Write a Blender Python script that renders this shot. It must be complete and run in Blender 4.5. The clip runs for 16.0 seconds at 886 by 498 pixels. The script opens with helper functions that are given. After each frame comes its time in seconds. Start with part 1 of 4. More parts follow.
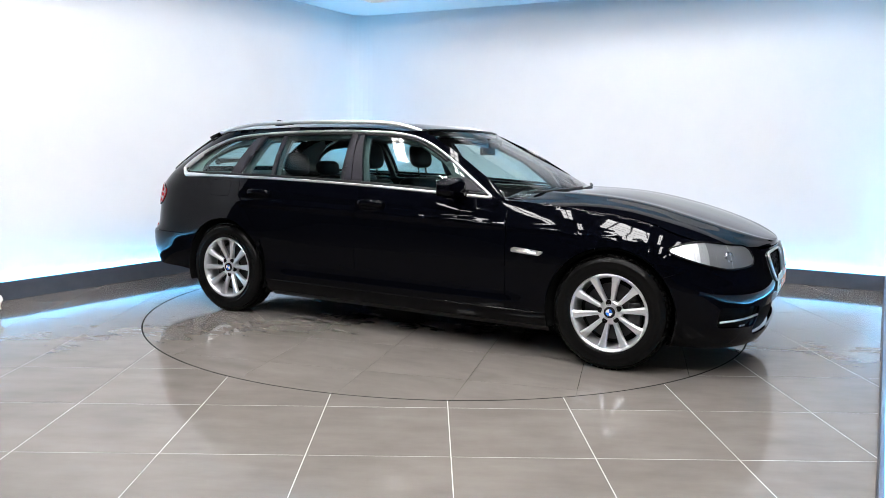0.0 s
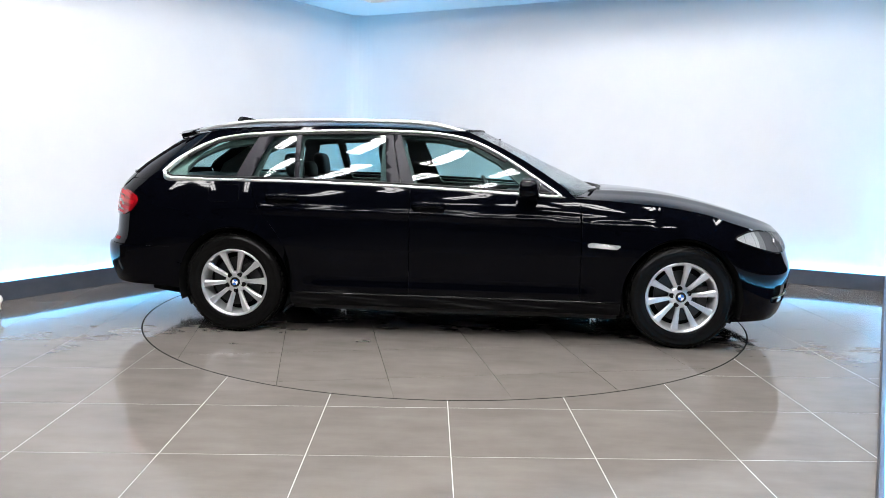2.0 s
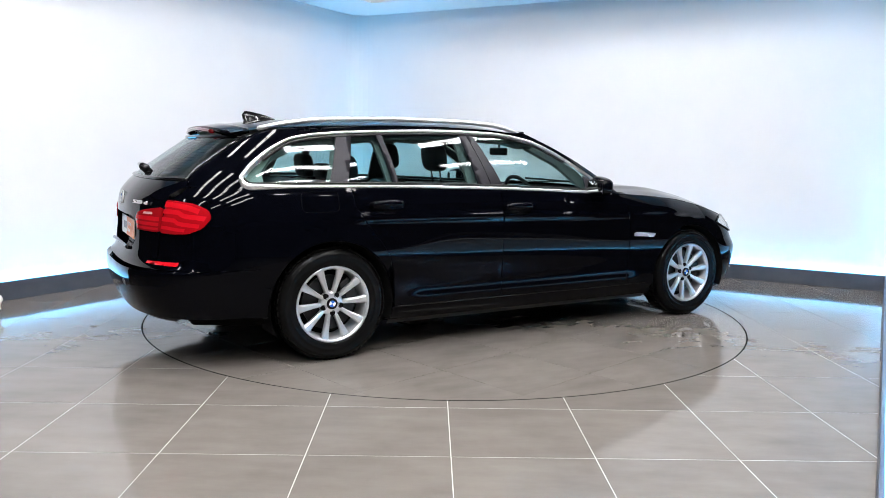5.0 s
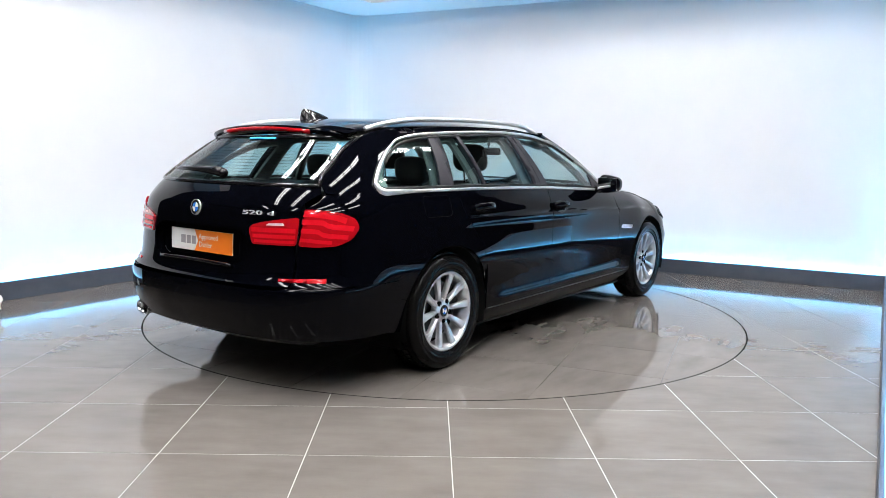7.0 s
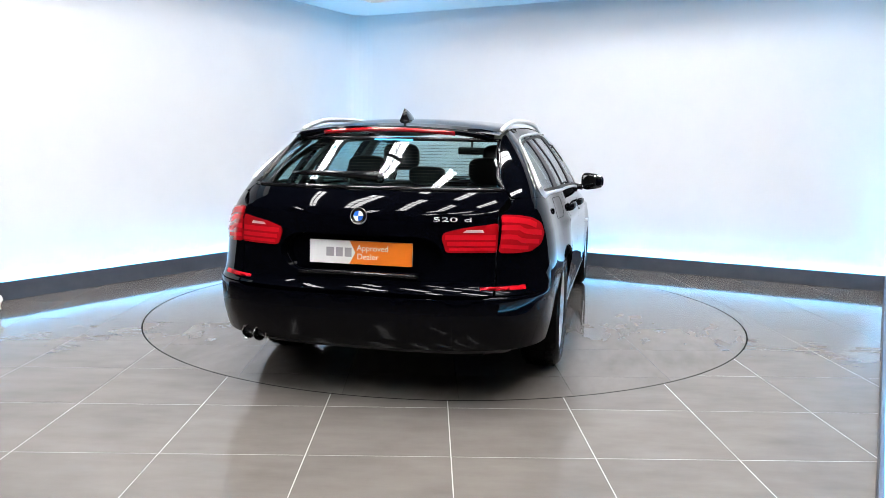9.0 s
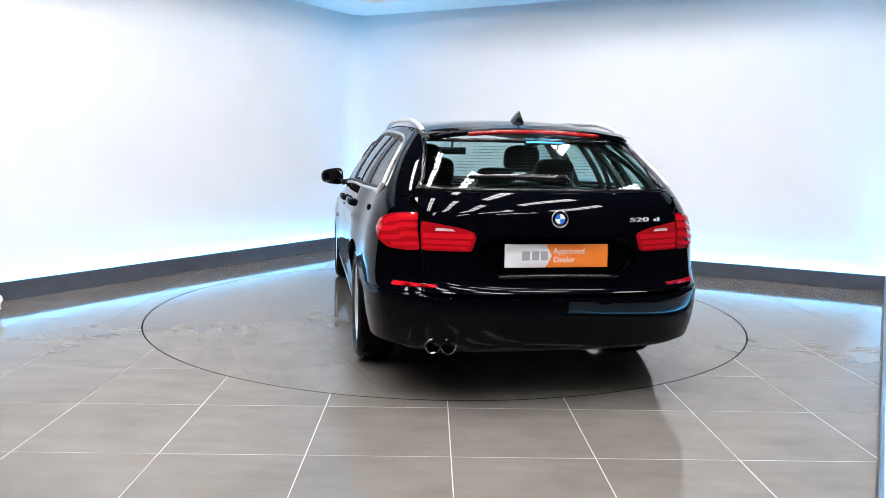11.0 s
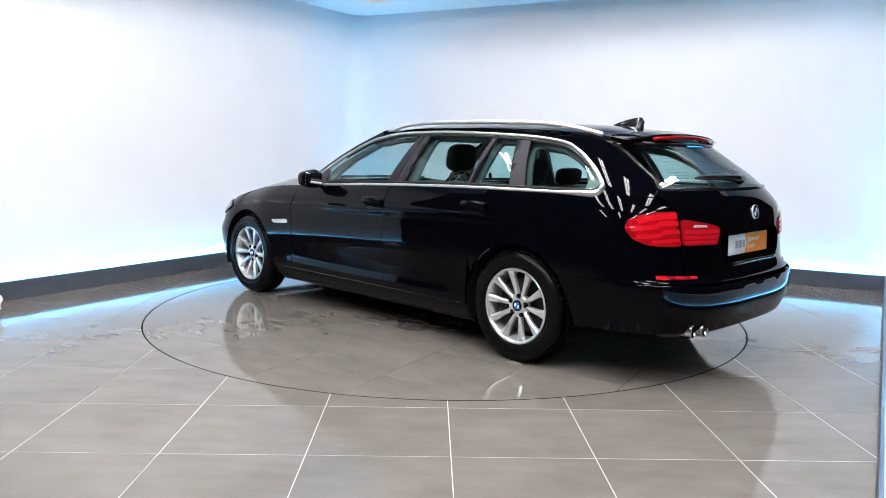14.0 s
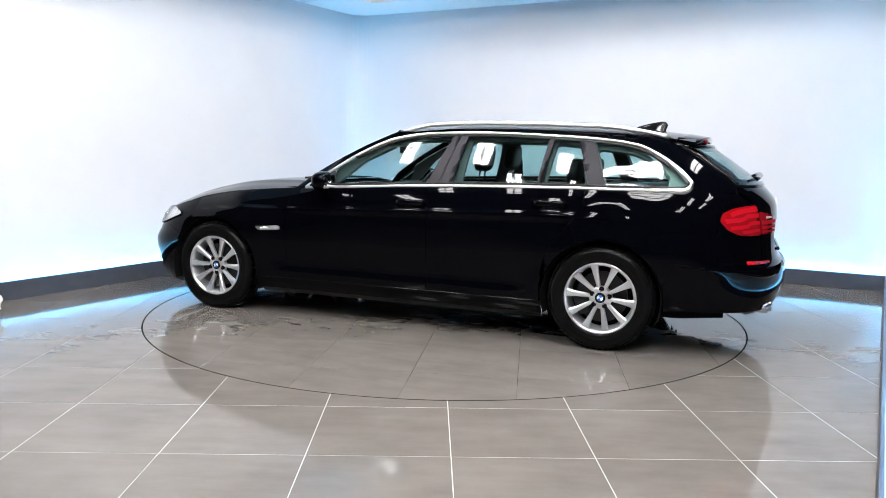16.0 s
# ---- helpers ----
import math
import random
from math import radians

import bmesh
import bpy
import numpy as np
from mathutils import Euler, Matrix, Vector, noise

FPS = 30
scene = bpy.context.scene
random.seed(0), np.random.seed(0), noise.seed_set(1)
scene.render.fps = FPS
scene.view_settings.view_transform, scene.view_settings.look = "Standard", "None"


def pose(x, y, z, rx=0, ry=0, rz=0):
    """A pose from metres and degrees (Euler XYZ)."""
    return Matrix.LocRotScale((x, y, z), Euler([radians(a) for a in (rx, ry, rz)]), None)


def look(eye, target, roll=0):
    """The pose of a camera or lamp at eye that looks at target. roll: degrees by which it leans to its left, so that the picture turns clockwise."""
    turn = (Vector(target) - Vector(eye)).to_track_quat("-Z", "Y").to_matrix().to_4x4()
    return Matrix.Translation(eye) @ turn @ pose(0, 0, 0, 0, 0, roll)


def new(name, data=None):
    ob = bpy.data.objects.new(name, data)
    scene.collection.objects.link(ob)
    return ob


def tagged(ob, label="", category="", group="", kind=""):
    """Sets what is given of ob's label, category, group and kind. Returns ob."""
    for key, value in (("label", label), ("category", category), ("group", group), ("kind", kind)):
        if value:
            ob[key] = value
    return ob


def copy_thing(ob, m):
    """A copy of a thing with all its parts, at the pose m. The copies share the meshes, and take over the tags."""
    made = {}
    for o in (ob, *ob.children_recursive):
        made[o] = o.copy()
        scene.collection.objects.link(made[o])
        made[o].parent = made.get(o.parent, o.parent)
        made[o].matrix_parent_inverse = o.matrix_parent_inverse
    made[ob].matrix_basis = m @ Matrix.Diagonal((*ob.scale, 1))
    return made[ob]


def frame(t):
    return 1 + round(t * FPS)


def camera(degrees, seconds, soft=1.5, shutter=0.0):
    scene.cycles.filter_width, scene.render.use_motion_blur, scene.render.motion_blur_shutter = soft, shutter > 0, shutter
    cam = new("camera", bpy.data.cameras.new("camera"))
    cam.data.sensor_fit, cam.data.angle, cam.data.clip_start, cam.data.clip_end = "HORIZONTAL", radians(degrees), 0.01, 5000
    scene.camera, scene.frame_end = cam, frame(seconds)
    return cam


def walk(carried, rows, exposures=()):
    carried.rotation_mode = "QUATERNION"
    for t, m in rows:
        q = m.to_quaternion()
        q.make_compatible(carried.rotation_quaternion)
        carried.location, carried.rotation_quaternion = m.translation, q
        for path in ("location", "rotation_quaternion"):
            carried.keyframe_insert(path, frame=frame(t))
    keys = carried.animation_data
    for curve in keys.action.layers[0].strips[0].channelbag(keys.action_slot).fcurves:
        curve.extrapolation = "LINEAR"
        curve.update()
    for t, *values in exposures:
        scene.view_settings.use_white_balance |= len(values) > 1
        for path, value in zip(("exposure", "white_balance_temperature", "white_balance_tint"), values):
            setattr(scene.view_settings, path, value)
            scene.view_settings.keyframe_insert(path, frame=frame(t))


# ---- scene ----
from mathutils.geometry import delaunay_2d_cdt

cam = camera(60.58, 16.0, soft=0.7)
EYE = (0.0, -5.957, 1.254)
AIM = (-0.0036, -4.957, 1.254 - 0.1302)
walk(cam, [(0.0, look(EYE, AIM, 1.06)), (16.0, look(EYE, AIM, 1.06))], exposures=[(0.0, 0.0), (16.0, 0.0)])

# ---- world and light ----
world = bpy.data.worlds.new("hall_dark")
world.use_nodes = True
world.node_tree.nodes["Background"].inputs[0].default_value = (0.02, 0.022, 0.025, 1)
world.node_tree.nodes["Background"].inputs[1].default_value = 0.3
scene.world = world


# ---- materials ----
def material(name, colour, rough=0.5, metal=0.0, **more):
    mat = bpy.data.materials.new(name)
    mat.use_nodes = True
    b = mat.node_tree.nodes["Principled BSDF"]
    b.inputs["Base Color"].default_value = (*colour, 1)
    b.inputs["Roughness"].default_value = rough
    b.inputs["Metallic"].default_value = metal
    for key, value in more.items():
        b.inputs[key.replace("_", " ")].default_value = value
    return mat


def node(mat, kind, **values):
    n = mat.node_tree.nodes.new(kind)
    for key, value in values.items():
        n.inputs[key.replace("_", " ")].default_value = value
    return n


def wire(mat, a, out, b, into):
    mat.node_tree.links.new(a.outputs[out], b.inputs[into])


def vary(mat, scale, low, high, slot="Base Color", detail=6.0, coords="Object", rough=0.6, each=0.0):
    """Noise between two values or colours on a slot of the surface."""
    b = mat.node_tree.nodes["Principled BSDF"]
    tc = node(mat, "ShaderNodeTexCoord")
    nz = node(mat, "ShaderNodeTexNoise", Scale=scale, Detail=detail, Roughness=rough)
    if each:
        info = node(mat, "ShaderNodeObjectInfo")
        many = node(mat, "ShaderNodeMath")
        many.operation = "MULTIPLY"
        many.inputs[1].default_value = each
        wire(mat, info, "Random", many, 0)
        shift = node(mat, "ShaderNodeVectorMath")
        wire(mat, tc, coords, shift, 0)
        wire(mat, many, 0, shift, 1)
        wire(mat, shift, "Vector", nz, "Vector")
    else:
        wire(mat, tc, coords, nz, "Vector")
    ramp = node(mat, "ShaderNodeValToRGB")
    ramp.color_ramp.elements[0].position, ramp.color_ramp.elements[1].position = 0.3, 0.72
    for e, c in zip(ramp.color_ramp.elements, (low, high)):
        e.color = (*c, 1) if isinstance(c, tuple) else (c, c, c, 1)
    wire(mat, nz, "Fac", ramp, "Fac")
    wire(mat, ramp, "Color", b, slot)
    return ramp


def relief(mat, scale, strength, distance=0.002, detail=4.0):
    b = mat.node_tree.nodes["Principled BSDF"]
    tc = node(mat, "ShaderNodeTexCoord")
    nz = node(mat, "ShaderNodeTexNoise", Scale=scale, Detail=detail)
    wire(mat, tc, "Object", nz, "Vector")
    bump = node(mat, "ShaderNodeBump", Strength=strength, Distance=distance)
    wire(mat, nz, "Fac", bump, "Height")
    wire(mat, bump, "Normal", b, "Normal")


def glow(name, colour, strength):
    mat = material(name, (0.8, 0.8, 0.8), 0.5)
    b = mat.node_tree.nodes["Principled BSDF"]
    b.inputs["Emission Color"].default_value = (*colour, 1)
    b.inputs["Emission Strength"].default_value = strength
    return mat


M_WALL = material("white_wall_paint", (0.78, 0.79, 0.83), 0.55)
vary(M_WALL, 1.3, (0.745, 0.76, 0.805), (0.785, 0.80, 0.835), detail=3)
relief(M_WALL, 220, 0.05)
M_CEIL = material("white_ceiling_paint", (0.80, 0.81, 0.83), 0.7)
M_BASE = material("dark_grey_skirting", (0.06, 0.07, 0.092), 0.45)
vary(M_BASE, 6, (0.052, 0.062, 0.083), (0.072, 0.082, 0.105))
M_TILE = material("grey_polished_tile", (0.12, 0.118, 0.115), 0.07, 0.0, Specular_IOR_Level=0.36)
# soft clouds, faint wiping streaks and a shade of its own for each tile
b = M_TILE.node_tree.nodes["Principled BSDF"]
tc = node(M_TILE, "ShaderNodeTexCoord")
info = node(M_TILE, "ShaderNodeObjectInfo")
shift = node(M_TILE, "ShaderNodeVectorMath")
shift.operation = "MULTIPLY_ADD"
shift.inputs[1].default_value = (1.0, 1.0, 1.0)
many = node(M_TILE, "ShaderNodeMath")
many.operation = "MULTIPLY"
many.inputs[1].default_value = 60.0
wire(M_TILE, info, "Random", many, 0)
wire(M_TILE, tc, "Object", shift, 0)
wire(M_TILE, many, 0, shift, 2)
streak = node(M_TILE, "ShaderNodeMapping")
streak.inputs["Rotation"].default_value = (0.0, 0.0, 0.35)
streak.inputs["Scale"].default_value = (2.0, 6.0, 1.0)
wire(M_TILE, shift, "Vector", streak, "Vector")
cloud = node(M_TILE, "ShaderNodeTexNoise", Scale=2.6, Detail=3.0, Roughness=0.55)
wire(M_TILE, shift, "Vector", cloud, "Vector")
wipe = node(M_TILE, "ShaderNodeTexNoise", Scale=1.6, Detail=4.0, Roughness=0.6)
wire(M_TILE, streak, "Vector", wipe, "Vector")
both = node(M_TILE, "ShaderNodeMath")
wire(M_TILE, cloud, "Fac", both, 0)
wire(M_TILE, wipe, "Fac", both, 1)
tone = node(M_TILE, "ShaderNodeMapRange")
tone.clamp = False
tone.inputs["From Min"].default_value, tone.inputs["From Max"].default_value = 0.5, 1.5
wire(M_TILE, both, 0, tone, "Value")
blend = node(M_TILE, "ShaderNodeMix")
blend.data_type = "RGBA"
blend.inputs[6].default_value, blend.inputs[7].default_value = (0.112, 0.101, 0.092, 1), (0.176, 0.158, 0.143, 1)
wire(M_TILE, tone, "Result", blend, 0)
M_TILE.node_tree.links.new(blend.outputs[2], b.inputs["Base Color"])
gloss = node(M_TILE, "ShaderNodeMapRange")
gloss.inputs["To Min"].default_value, gloss.inputs["To Max"].default_value = 0.062, 0.078
wire(M_TILE, wipe, "Fac", gloss, "Value")
wire(M_TILE, gloss, "Result", b, "Roughness")

# grout colour graded by place: greyer at the back, paler in front, uneven edge
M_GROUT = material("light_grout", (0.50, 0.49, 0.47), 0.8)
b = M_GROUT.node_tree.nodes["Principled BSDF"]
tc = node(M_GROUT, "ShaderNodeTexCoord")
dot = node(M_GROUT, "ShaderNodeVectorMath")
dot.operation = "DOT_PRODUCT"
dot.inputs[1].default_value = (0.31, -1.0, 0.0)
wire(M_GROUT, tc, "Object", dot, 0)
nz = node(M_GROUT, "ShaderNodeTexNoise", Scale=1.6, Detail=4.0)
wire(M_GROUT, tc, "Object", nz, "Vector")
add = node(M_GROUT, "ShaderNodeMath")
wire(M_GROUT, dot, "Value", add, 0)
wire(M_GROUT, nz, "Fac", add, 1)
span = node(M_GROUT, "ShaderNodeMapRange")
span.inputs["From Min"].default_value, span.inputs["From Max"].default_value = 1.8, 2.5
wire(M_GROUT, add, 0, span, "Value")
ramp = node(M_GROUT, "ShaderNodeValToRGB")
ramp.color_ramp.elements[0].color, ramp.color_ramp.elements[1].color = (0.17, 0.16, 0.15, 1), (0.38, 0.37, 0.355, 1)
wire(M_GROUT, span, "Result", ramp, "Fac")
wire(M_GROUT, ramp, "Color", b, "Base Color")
M_GROUT_DARK = material("dark_joint", (0.012, 0.012, 0.012), 0.8, 0.0, Specular_IOR_Level=0.0)
M_HALL = material("dark_hall_paint", (0.022, 0.0225, 0.025), 0.8)
M_LED = glow("blue_led_strip", (0.10, 0.55, 1.0), 158.0)
M_SKYLIGHT = glow("roof_light_glazing", (0.995, 0.982, 0.985), 62.0)
M_PAINT = material("black_sapphire_paint", (0.0010, 0.0012, 0.0024), 0.025, 0.0, Specular_IOR_Level=0.125)
M_PLASTIC = material("black_plastic", (0.007, 0.007, 0.0075), 0.5, 0.0, Specular_IOR_Level=0.35)
relief(M_PLASTIC, 300, 0.1)
M_GLOSS = material("gloss_black_trim", (0.005, 0.005, 0.006), 0.1, 0.0, Specular_IOR_Level=0.4)
M_SATIN = material("satin_black_pillar", (0.022, 0.021, 0.026), 0.38, 0.0, Specular_IOR_Level=0.16)
M_CHROME = material("satin_chrome", (0.90, 0.90, 0.90), 0.36, 1.0)
M_RAIL = material("satin_aluminium", (0.88, 0.88, 0.88), 0.42, 1.0)
M_ALLOY = material("silver_alloy_paint", (0.74, 0.75, 0.77), 0.28, 0.75, Coat_Weight=0.4)
M_RUBBER = material("tyre_rubber", (0.005, 0.0049, 0.0048), 0.2, 0.0, Specular_IOR_Level=0.08)
M_DISC = material("brake_steel", (0.05, 0.05, 0.052), 0.4, 0.9)
M_WELL = material("wheel_well", (0.003, 0.003, 0.003), 0.9, 0.0, Specular_IOR_Level=0.1)
M_SEAT = material("black_seat_leather", (0.012, 0.012, 0.013), 0.45, 0.0, Specular_IOR_Level=0.35)
M_BEIGE = material("light_headlining", (0.42, 0.42, 0.38), 0.85)
M_RED = material("red_lamp_lens", (0.31, 0.004, 0.008), 0.08, 0.0, Coat_Weight=0.6)
M_RED_BRIGHT = material("bright_red_light_guide", (0.50, 0.006, 0.013), 0.15, 0.0, Specular_IOR_Level=0.3)
M_REVERSING = material("pale_pink_lens", (0.55, 0.38, 0.38), 0.15)
M_WHITE = material("white_plastic", (0.8, 0.8, 0.8), 0.3)
M_ORANGE = material("orange_sign_film", (0.85, 0.2, 0.015), 0.35)
M_BLUE = material("blue_enamel", (0.03, 0.16, 0.6), 0.2)
M_BLUE_TAPE = material("light_blue_film", (0.06, 0.40, 0.80), 0.6, 0.0, Specular_IOR_Level=0.1)
M_FACET = material("bright_lamp_facet", (0.80, 0.81, 0.82), 0.22, 0.35)
M_FACET_GREY = material("grey_lamp_facet", (0.17, 0.175, 0.185), 0.25, 0.3)
M_REFLECTOR = material("lamp_reflector", (0.40, 0.41, 0.42), 0.22, 0.4)
M_PROJECTOR = material("lamp_projector", (0.75, 0.76, 0.78), 0.12, 0.9)
M_MIRROR = material("mirror_silver", (0.85, 0.86, 0.87), 0.02, 1.0)
M_CHROME_DARK = material("polished_steel", (0.6, 0.6, 0.6), 0.12, 1.0)
M_WIRE = material("heater_wire", (0.05, 0.035, 0.03), 0.5)
M_TRIM = material("grey_inner_trim", (0.11, 0.11, 0.105), 0.8)
M_DASH = material("dashboard_plastic", (0.02, 0.02, 0.022), 0.6)
M_SILVER = material("silver_letters", (0.75, 0.76, 0.78), 0.35, 0.3)
M_GREY_PRINT = material("grey_print", (0.35, 0.33, 0.36), 0.5)


def glass_material(name, tint, rough=0.0):
    mat = bpy.data.materials.new(name)
    mat.use_nodes = True
    nt = mat.node_tree
    nt.nodes.remove(nt.nodes["Principled BSDF"])
    tr = nt.nodes.new("ShaderNodeBsdfTransparent")
    tr.inputs["Color"].default_value = (*tint, 1)
    gl = nt.nodes.new("ShaderNodeBsdfGlossy")
    gl.inputs["Roughness"].default_value = rough
    lw = nt.nodes.new("ShaderNodeLayerWeight")
    lw.inputs["Blend"].default_value = 0.5
    pw = nt.nodes.new("ShaderNodeMath")
    pw.operation = "POWER"
    pw.inputs[1].default_value = 5.0
    fr = nt.nodes.new("ShaderNodeMath")
    fr.operation = "MULTIPLY_ADD"
    fr.inputs[1].default_value, fr.inputs[2].default_value = 0.9, 0.05
    nt.links.new(lw.outputs["Facing"], pw.inputs[0])
    nt.links.new(pw.outputs[0], fr.inputs[0])
    mx = nt.nodes.new("ShaderNodeMixShader")
    nt.links.new(fr.outputs[0], mx.inputs[0])
    nt.links.new(tr.outputs[0], mx.inputs[1])
    nt.links.new(gl.outputs[0], mx.inputs[2])
    nt.links.new(mx.outputs[0], nt.nodes["Material Output"].inputs[0])
    return mat


M_GLASS = glass_material("tinted_car_glass", (0.58, 0.765, 0.765))
M_SCREEN = glass_material("clear_windscreen_glass", (0.80, 0.88, 0.86))
M_LENS = glass_material("clear_lamp_lens", (0.95, 0.96, 0.97))


# ---- mesh helpers ----
def part(name, bm, mat, parent=None, label="", smooth=True):
    me = bpy.data.meshes.new(name)
    bm.to_mesh(me)
    bm.free()
    for m in (mat if isinstance(mat, (list, tuple)) else [mat]):
        me.materials.append(m)
    if smooth:
        me.polygons.foreach_set("use_smooth", [True] * len(me.polygons))
    ob = new(name, me)
    ob.parent = parent
    if label:
        tagged(ob, label)
    return ob


def box(bm, lo, hi, bevel=0.0, m=None):
    c = [(a + b) / 2 for a, b in zip(lo, hi)]
    s = [b - a for a, b in zip(lo, hi)]
    r = bmesh.ops.create_cube(bm, size=1.0, matrix=(m or Matrix()) @ Matrix.Translation(c) @ Matrix.Diagonal((*s, 1)))
    if bevel:
        edges = list({e for v in r["verts"] for e in v.link_edges})
        bmesh.ops.bevel(bm, geom=edges, offset=bevel, segments=2, affect="EDGES", profile=0.5)


def prism(bm, outline, z0, z1):
    """An upright slab over an outline in plan."""
    lo = [bm.verts.new((x, y, z0)) for x, y in outline]
    hi = [bm.verts.new((x, y, z1)) for x, y in outline]
    n = len(outline)
    bm.faces.new(hi)
    bm.faces.new(lo[::-1])
    for i in range(n):
        bm.faces.new((lo[i], lo[(i + 1) % n], hi[(i + 1) % n], hi[i]))


def tube(bm, pts, r, segs=8, closed=False, flat=1.0):
    """A round or flattened bar along points."""
    n = len(pts)
    rings = []
    for i, q in enumerate(pts):
        a = Vector(pts[(i - 1) % n] if closed or i else pts[0])
        b = Vector(pts[(i + 1) % n] if closed or i < n - 1 else pts[-1])
        d = (b - a).normalized()
        side = d.cross(Vector((0, 0, 1)))
        side = side.normalized() if side.length > 1e-3 else Vector((1, 0, 0))
        up = side.cross(d).normalized()
        rings.append([bm.verts.new(Vector(q) + side * (math.cos(k * 2 * math.pi / segs) * (r[i] if isinstance(r, list) else r) * flat) + up * (math.sin(k * 2 * math.pi / segs) * (r[i] if isinstance(r, list) else r))) for k in range(segs)])
    for i in range(n if closed else n - 1):
        p, q = rings[i], rings[(i + 1) % n]
        for k in range(segs):
            bm.faces.new((p[k], p[(k + 1) % segs], q[(k + 1) % segs], q[k]))
    if not closed:
        bm.faces.new(rings[0][::-1])
        bm.faces.new(rings[-1])


def lathe(bm, prof, segs, m=Matrix()):
    """Rings of (radius, height along local z) turned about z."""
    rings = [[bm.verts.new(m @ Vector((r * math.cos(k * 2 * math.pi / segs), r * math.sin(k * 2 * math.pi / segs), h))) for k in range(segs)] for r, h in prof]
    for p, q in zip(rings, rings[1:]):
        for k in range(segs):
            bm.faces.new((p[k], p[(k + 1) % segs], q[(k + 1) % segs], q[k]))
    return rings


# ---- main numbers of the place ----
LEDGE = 0.7
# first row is extended, out of view, towards the corner to brighten its walls
ROOF_LIGHTS = [(k, 0.7, 1.4) for k in (-0.7, 0.4, 1.6, 2.8)] + [(k, -1.65, 1.1) for k in (-1.15, -0.1, 0.9, 1.8, 2.8, 3.7)] + [(k, -3.5, 1.6) for k in (-0.6, 0.3, 1.2, 2.1, 3.0, 3.9)] + [(k, -5.7, 1.6) for k in (-1.3, 0.8, 2.8)]
M_JOINT = material("grey_joint", (0.095, 0.089, 0.081), 0.1)
TABLE_TURN, TABLE_X, TABLE_Y = 14.5, -0.02, -0.018
TURN_START, TURN_RATE = -28.246, 11.7075
CAR_X, CAR_Y = 0.1325, -0.1139


# ---- the place ----
CORNER_L, CORNER_TIP, CORNER_R = (-1.332, 3.715), (-1.177, 3.972), (-0.90, 3.83)
LEFT_END, RIGHT_END, SIDE_END = (-3.96, -0.665), (4.25, 1.183), (1.405, -3.764)


def off(a, b, d):
    """Two points moved d metres to the right of the way from a to b."""
    v = Vector((b[0] - a[0], b[1] - a[1])).normalized()
    n = Vector((v.y, -v.x)) * d
    return (a[0] + n.x, a[1] + n.y), (b[0] + n.x, b[1] + n.y)


def meet(p, q, r, s):
    d1, d2 = Vector(q) - Vector(p), Vector(s) - Vector(r)
    k = (Vector(r) - Vector(p)).cross(d2) / d1.cross(d2)
    return tuple(Vector(p) + d1 * k)


def offset_chain(pts, d):
    segs = [off(a, b, d) for a, b in zip(pts, pts[1:])]
    out = [segs[0][0]]
    for s, t in zip(segs, segs[1:]):
        out.append(meet(*s, *t))
    return out + [segs[-1][1]]


def arc_corner(a, b, c, n=8):
    """A rounded corner from a to c with its tip at b."""
    return [tuple((1 - k / n) ** 2 * Vector(a) + 2 * (k / n) * (1 - k / n) * Vector(b) + (k / n) ** 2 * Vector(c)) for k in range(n + 1)]


CHAIN = [LEFT_END] + arc_corner(CORNER_L, CORNER_TIP, CORNER_R) + [RIGHT_END, SIDE_END]
CEIL = 2.915


def wall_run(name, pts, label, z0=0.0, z1=CEIL, inner=0.0, outer=-0.16, mat=None):
    bm = bmesh.new()
    prism(bm, offset_chain(pts, inner) + offset_chain(pts, outer)[::-1], z0, z1)
    bmesh.ops.recalc_face_normals(bm, faces=bm.faces)
    return tagged(part(name, bm, mat or M_WALL, smooth=False), label, "wall", kind="structure")


wall_run("wall_back", CHAIN[:-2] + [(4.75, 0.926)], "white painted walls meeting in a rounded corner", z1=3.8)
wall_run("wall_side", CHAIN[-2:], "low white partition beside the stage", z1=0.40, outer=-0.12)

# skirting boards stand clear of the wall and hide a blue strip light
for nm, pts in (("baseboard", CHAIN[:-1]), ("baseboard", CHAIN[-2:])):
    bm = bmesh.new()
    prism(bm, offset_chain(pts, 0.062) + offset_chain(pts, 0.044)[::-1], 0.0, 0.15)
    bmesh.ops.recalc_face_normals(bm, faces=bm.faces)
    tagged(part(nm, bm, M_BASE, smooth=False), "dark grey skirting board with light behind it", "skirting", kind="structure")
    bm = bmesh.new()
    prism(bm, offset_chain(pts, 0.034) + offset_chain(pts, 0.014)[::-1], 0.10, 0.112)
    bmesh.ops.recalc_face_normals(bm, faces=bm.faces)
    tagged(part("trim", bm, M_LED, smooth=False), "glowing blue strip light behind the skirting board", "strip light", kind="structure")

# bulkhead of white plaster along the walls, open dark hall ceiling beyond it
bm = bmesh.new()
prism(bm, offset_chain(CHAIN[:-2] + [(4.75, 0.926)], 0.0) + offset_chain([CHAIN[0], CORNER_TIP, (4.75, 0.926)], LEDGE)[::-1], CEIL, CEIL + 0.25)
bmesh.ops.recalc_face_normals(bm, faces=bm.faces)
tagged(part("ceiling", bm, M_CEIL, smooth=False), "white plaster ceiling ledge along the walls", "ceiling", kind="structure")

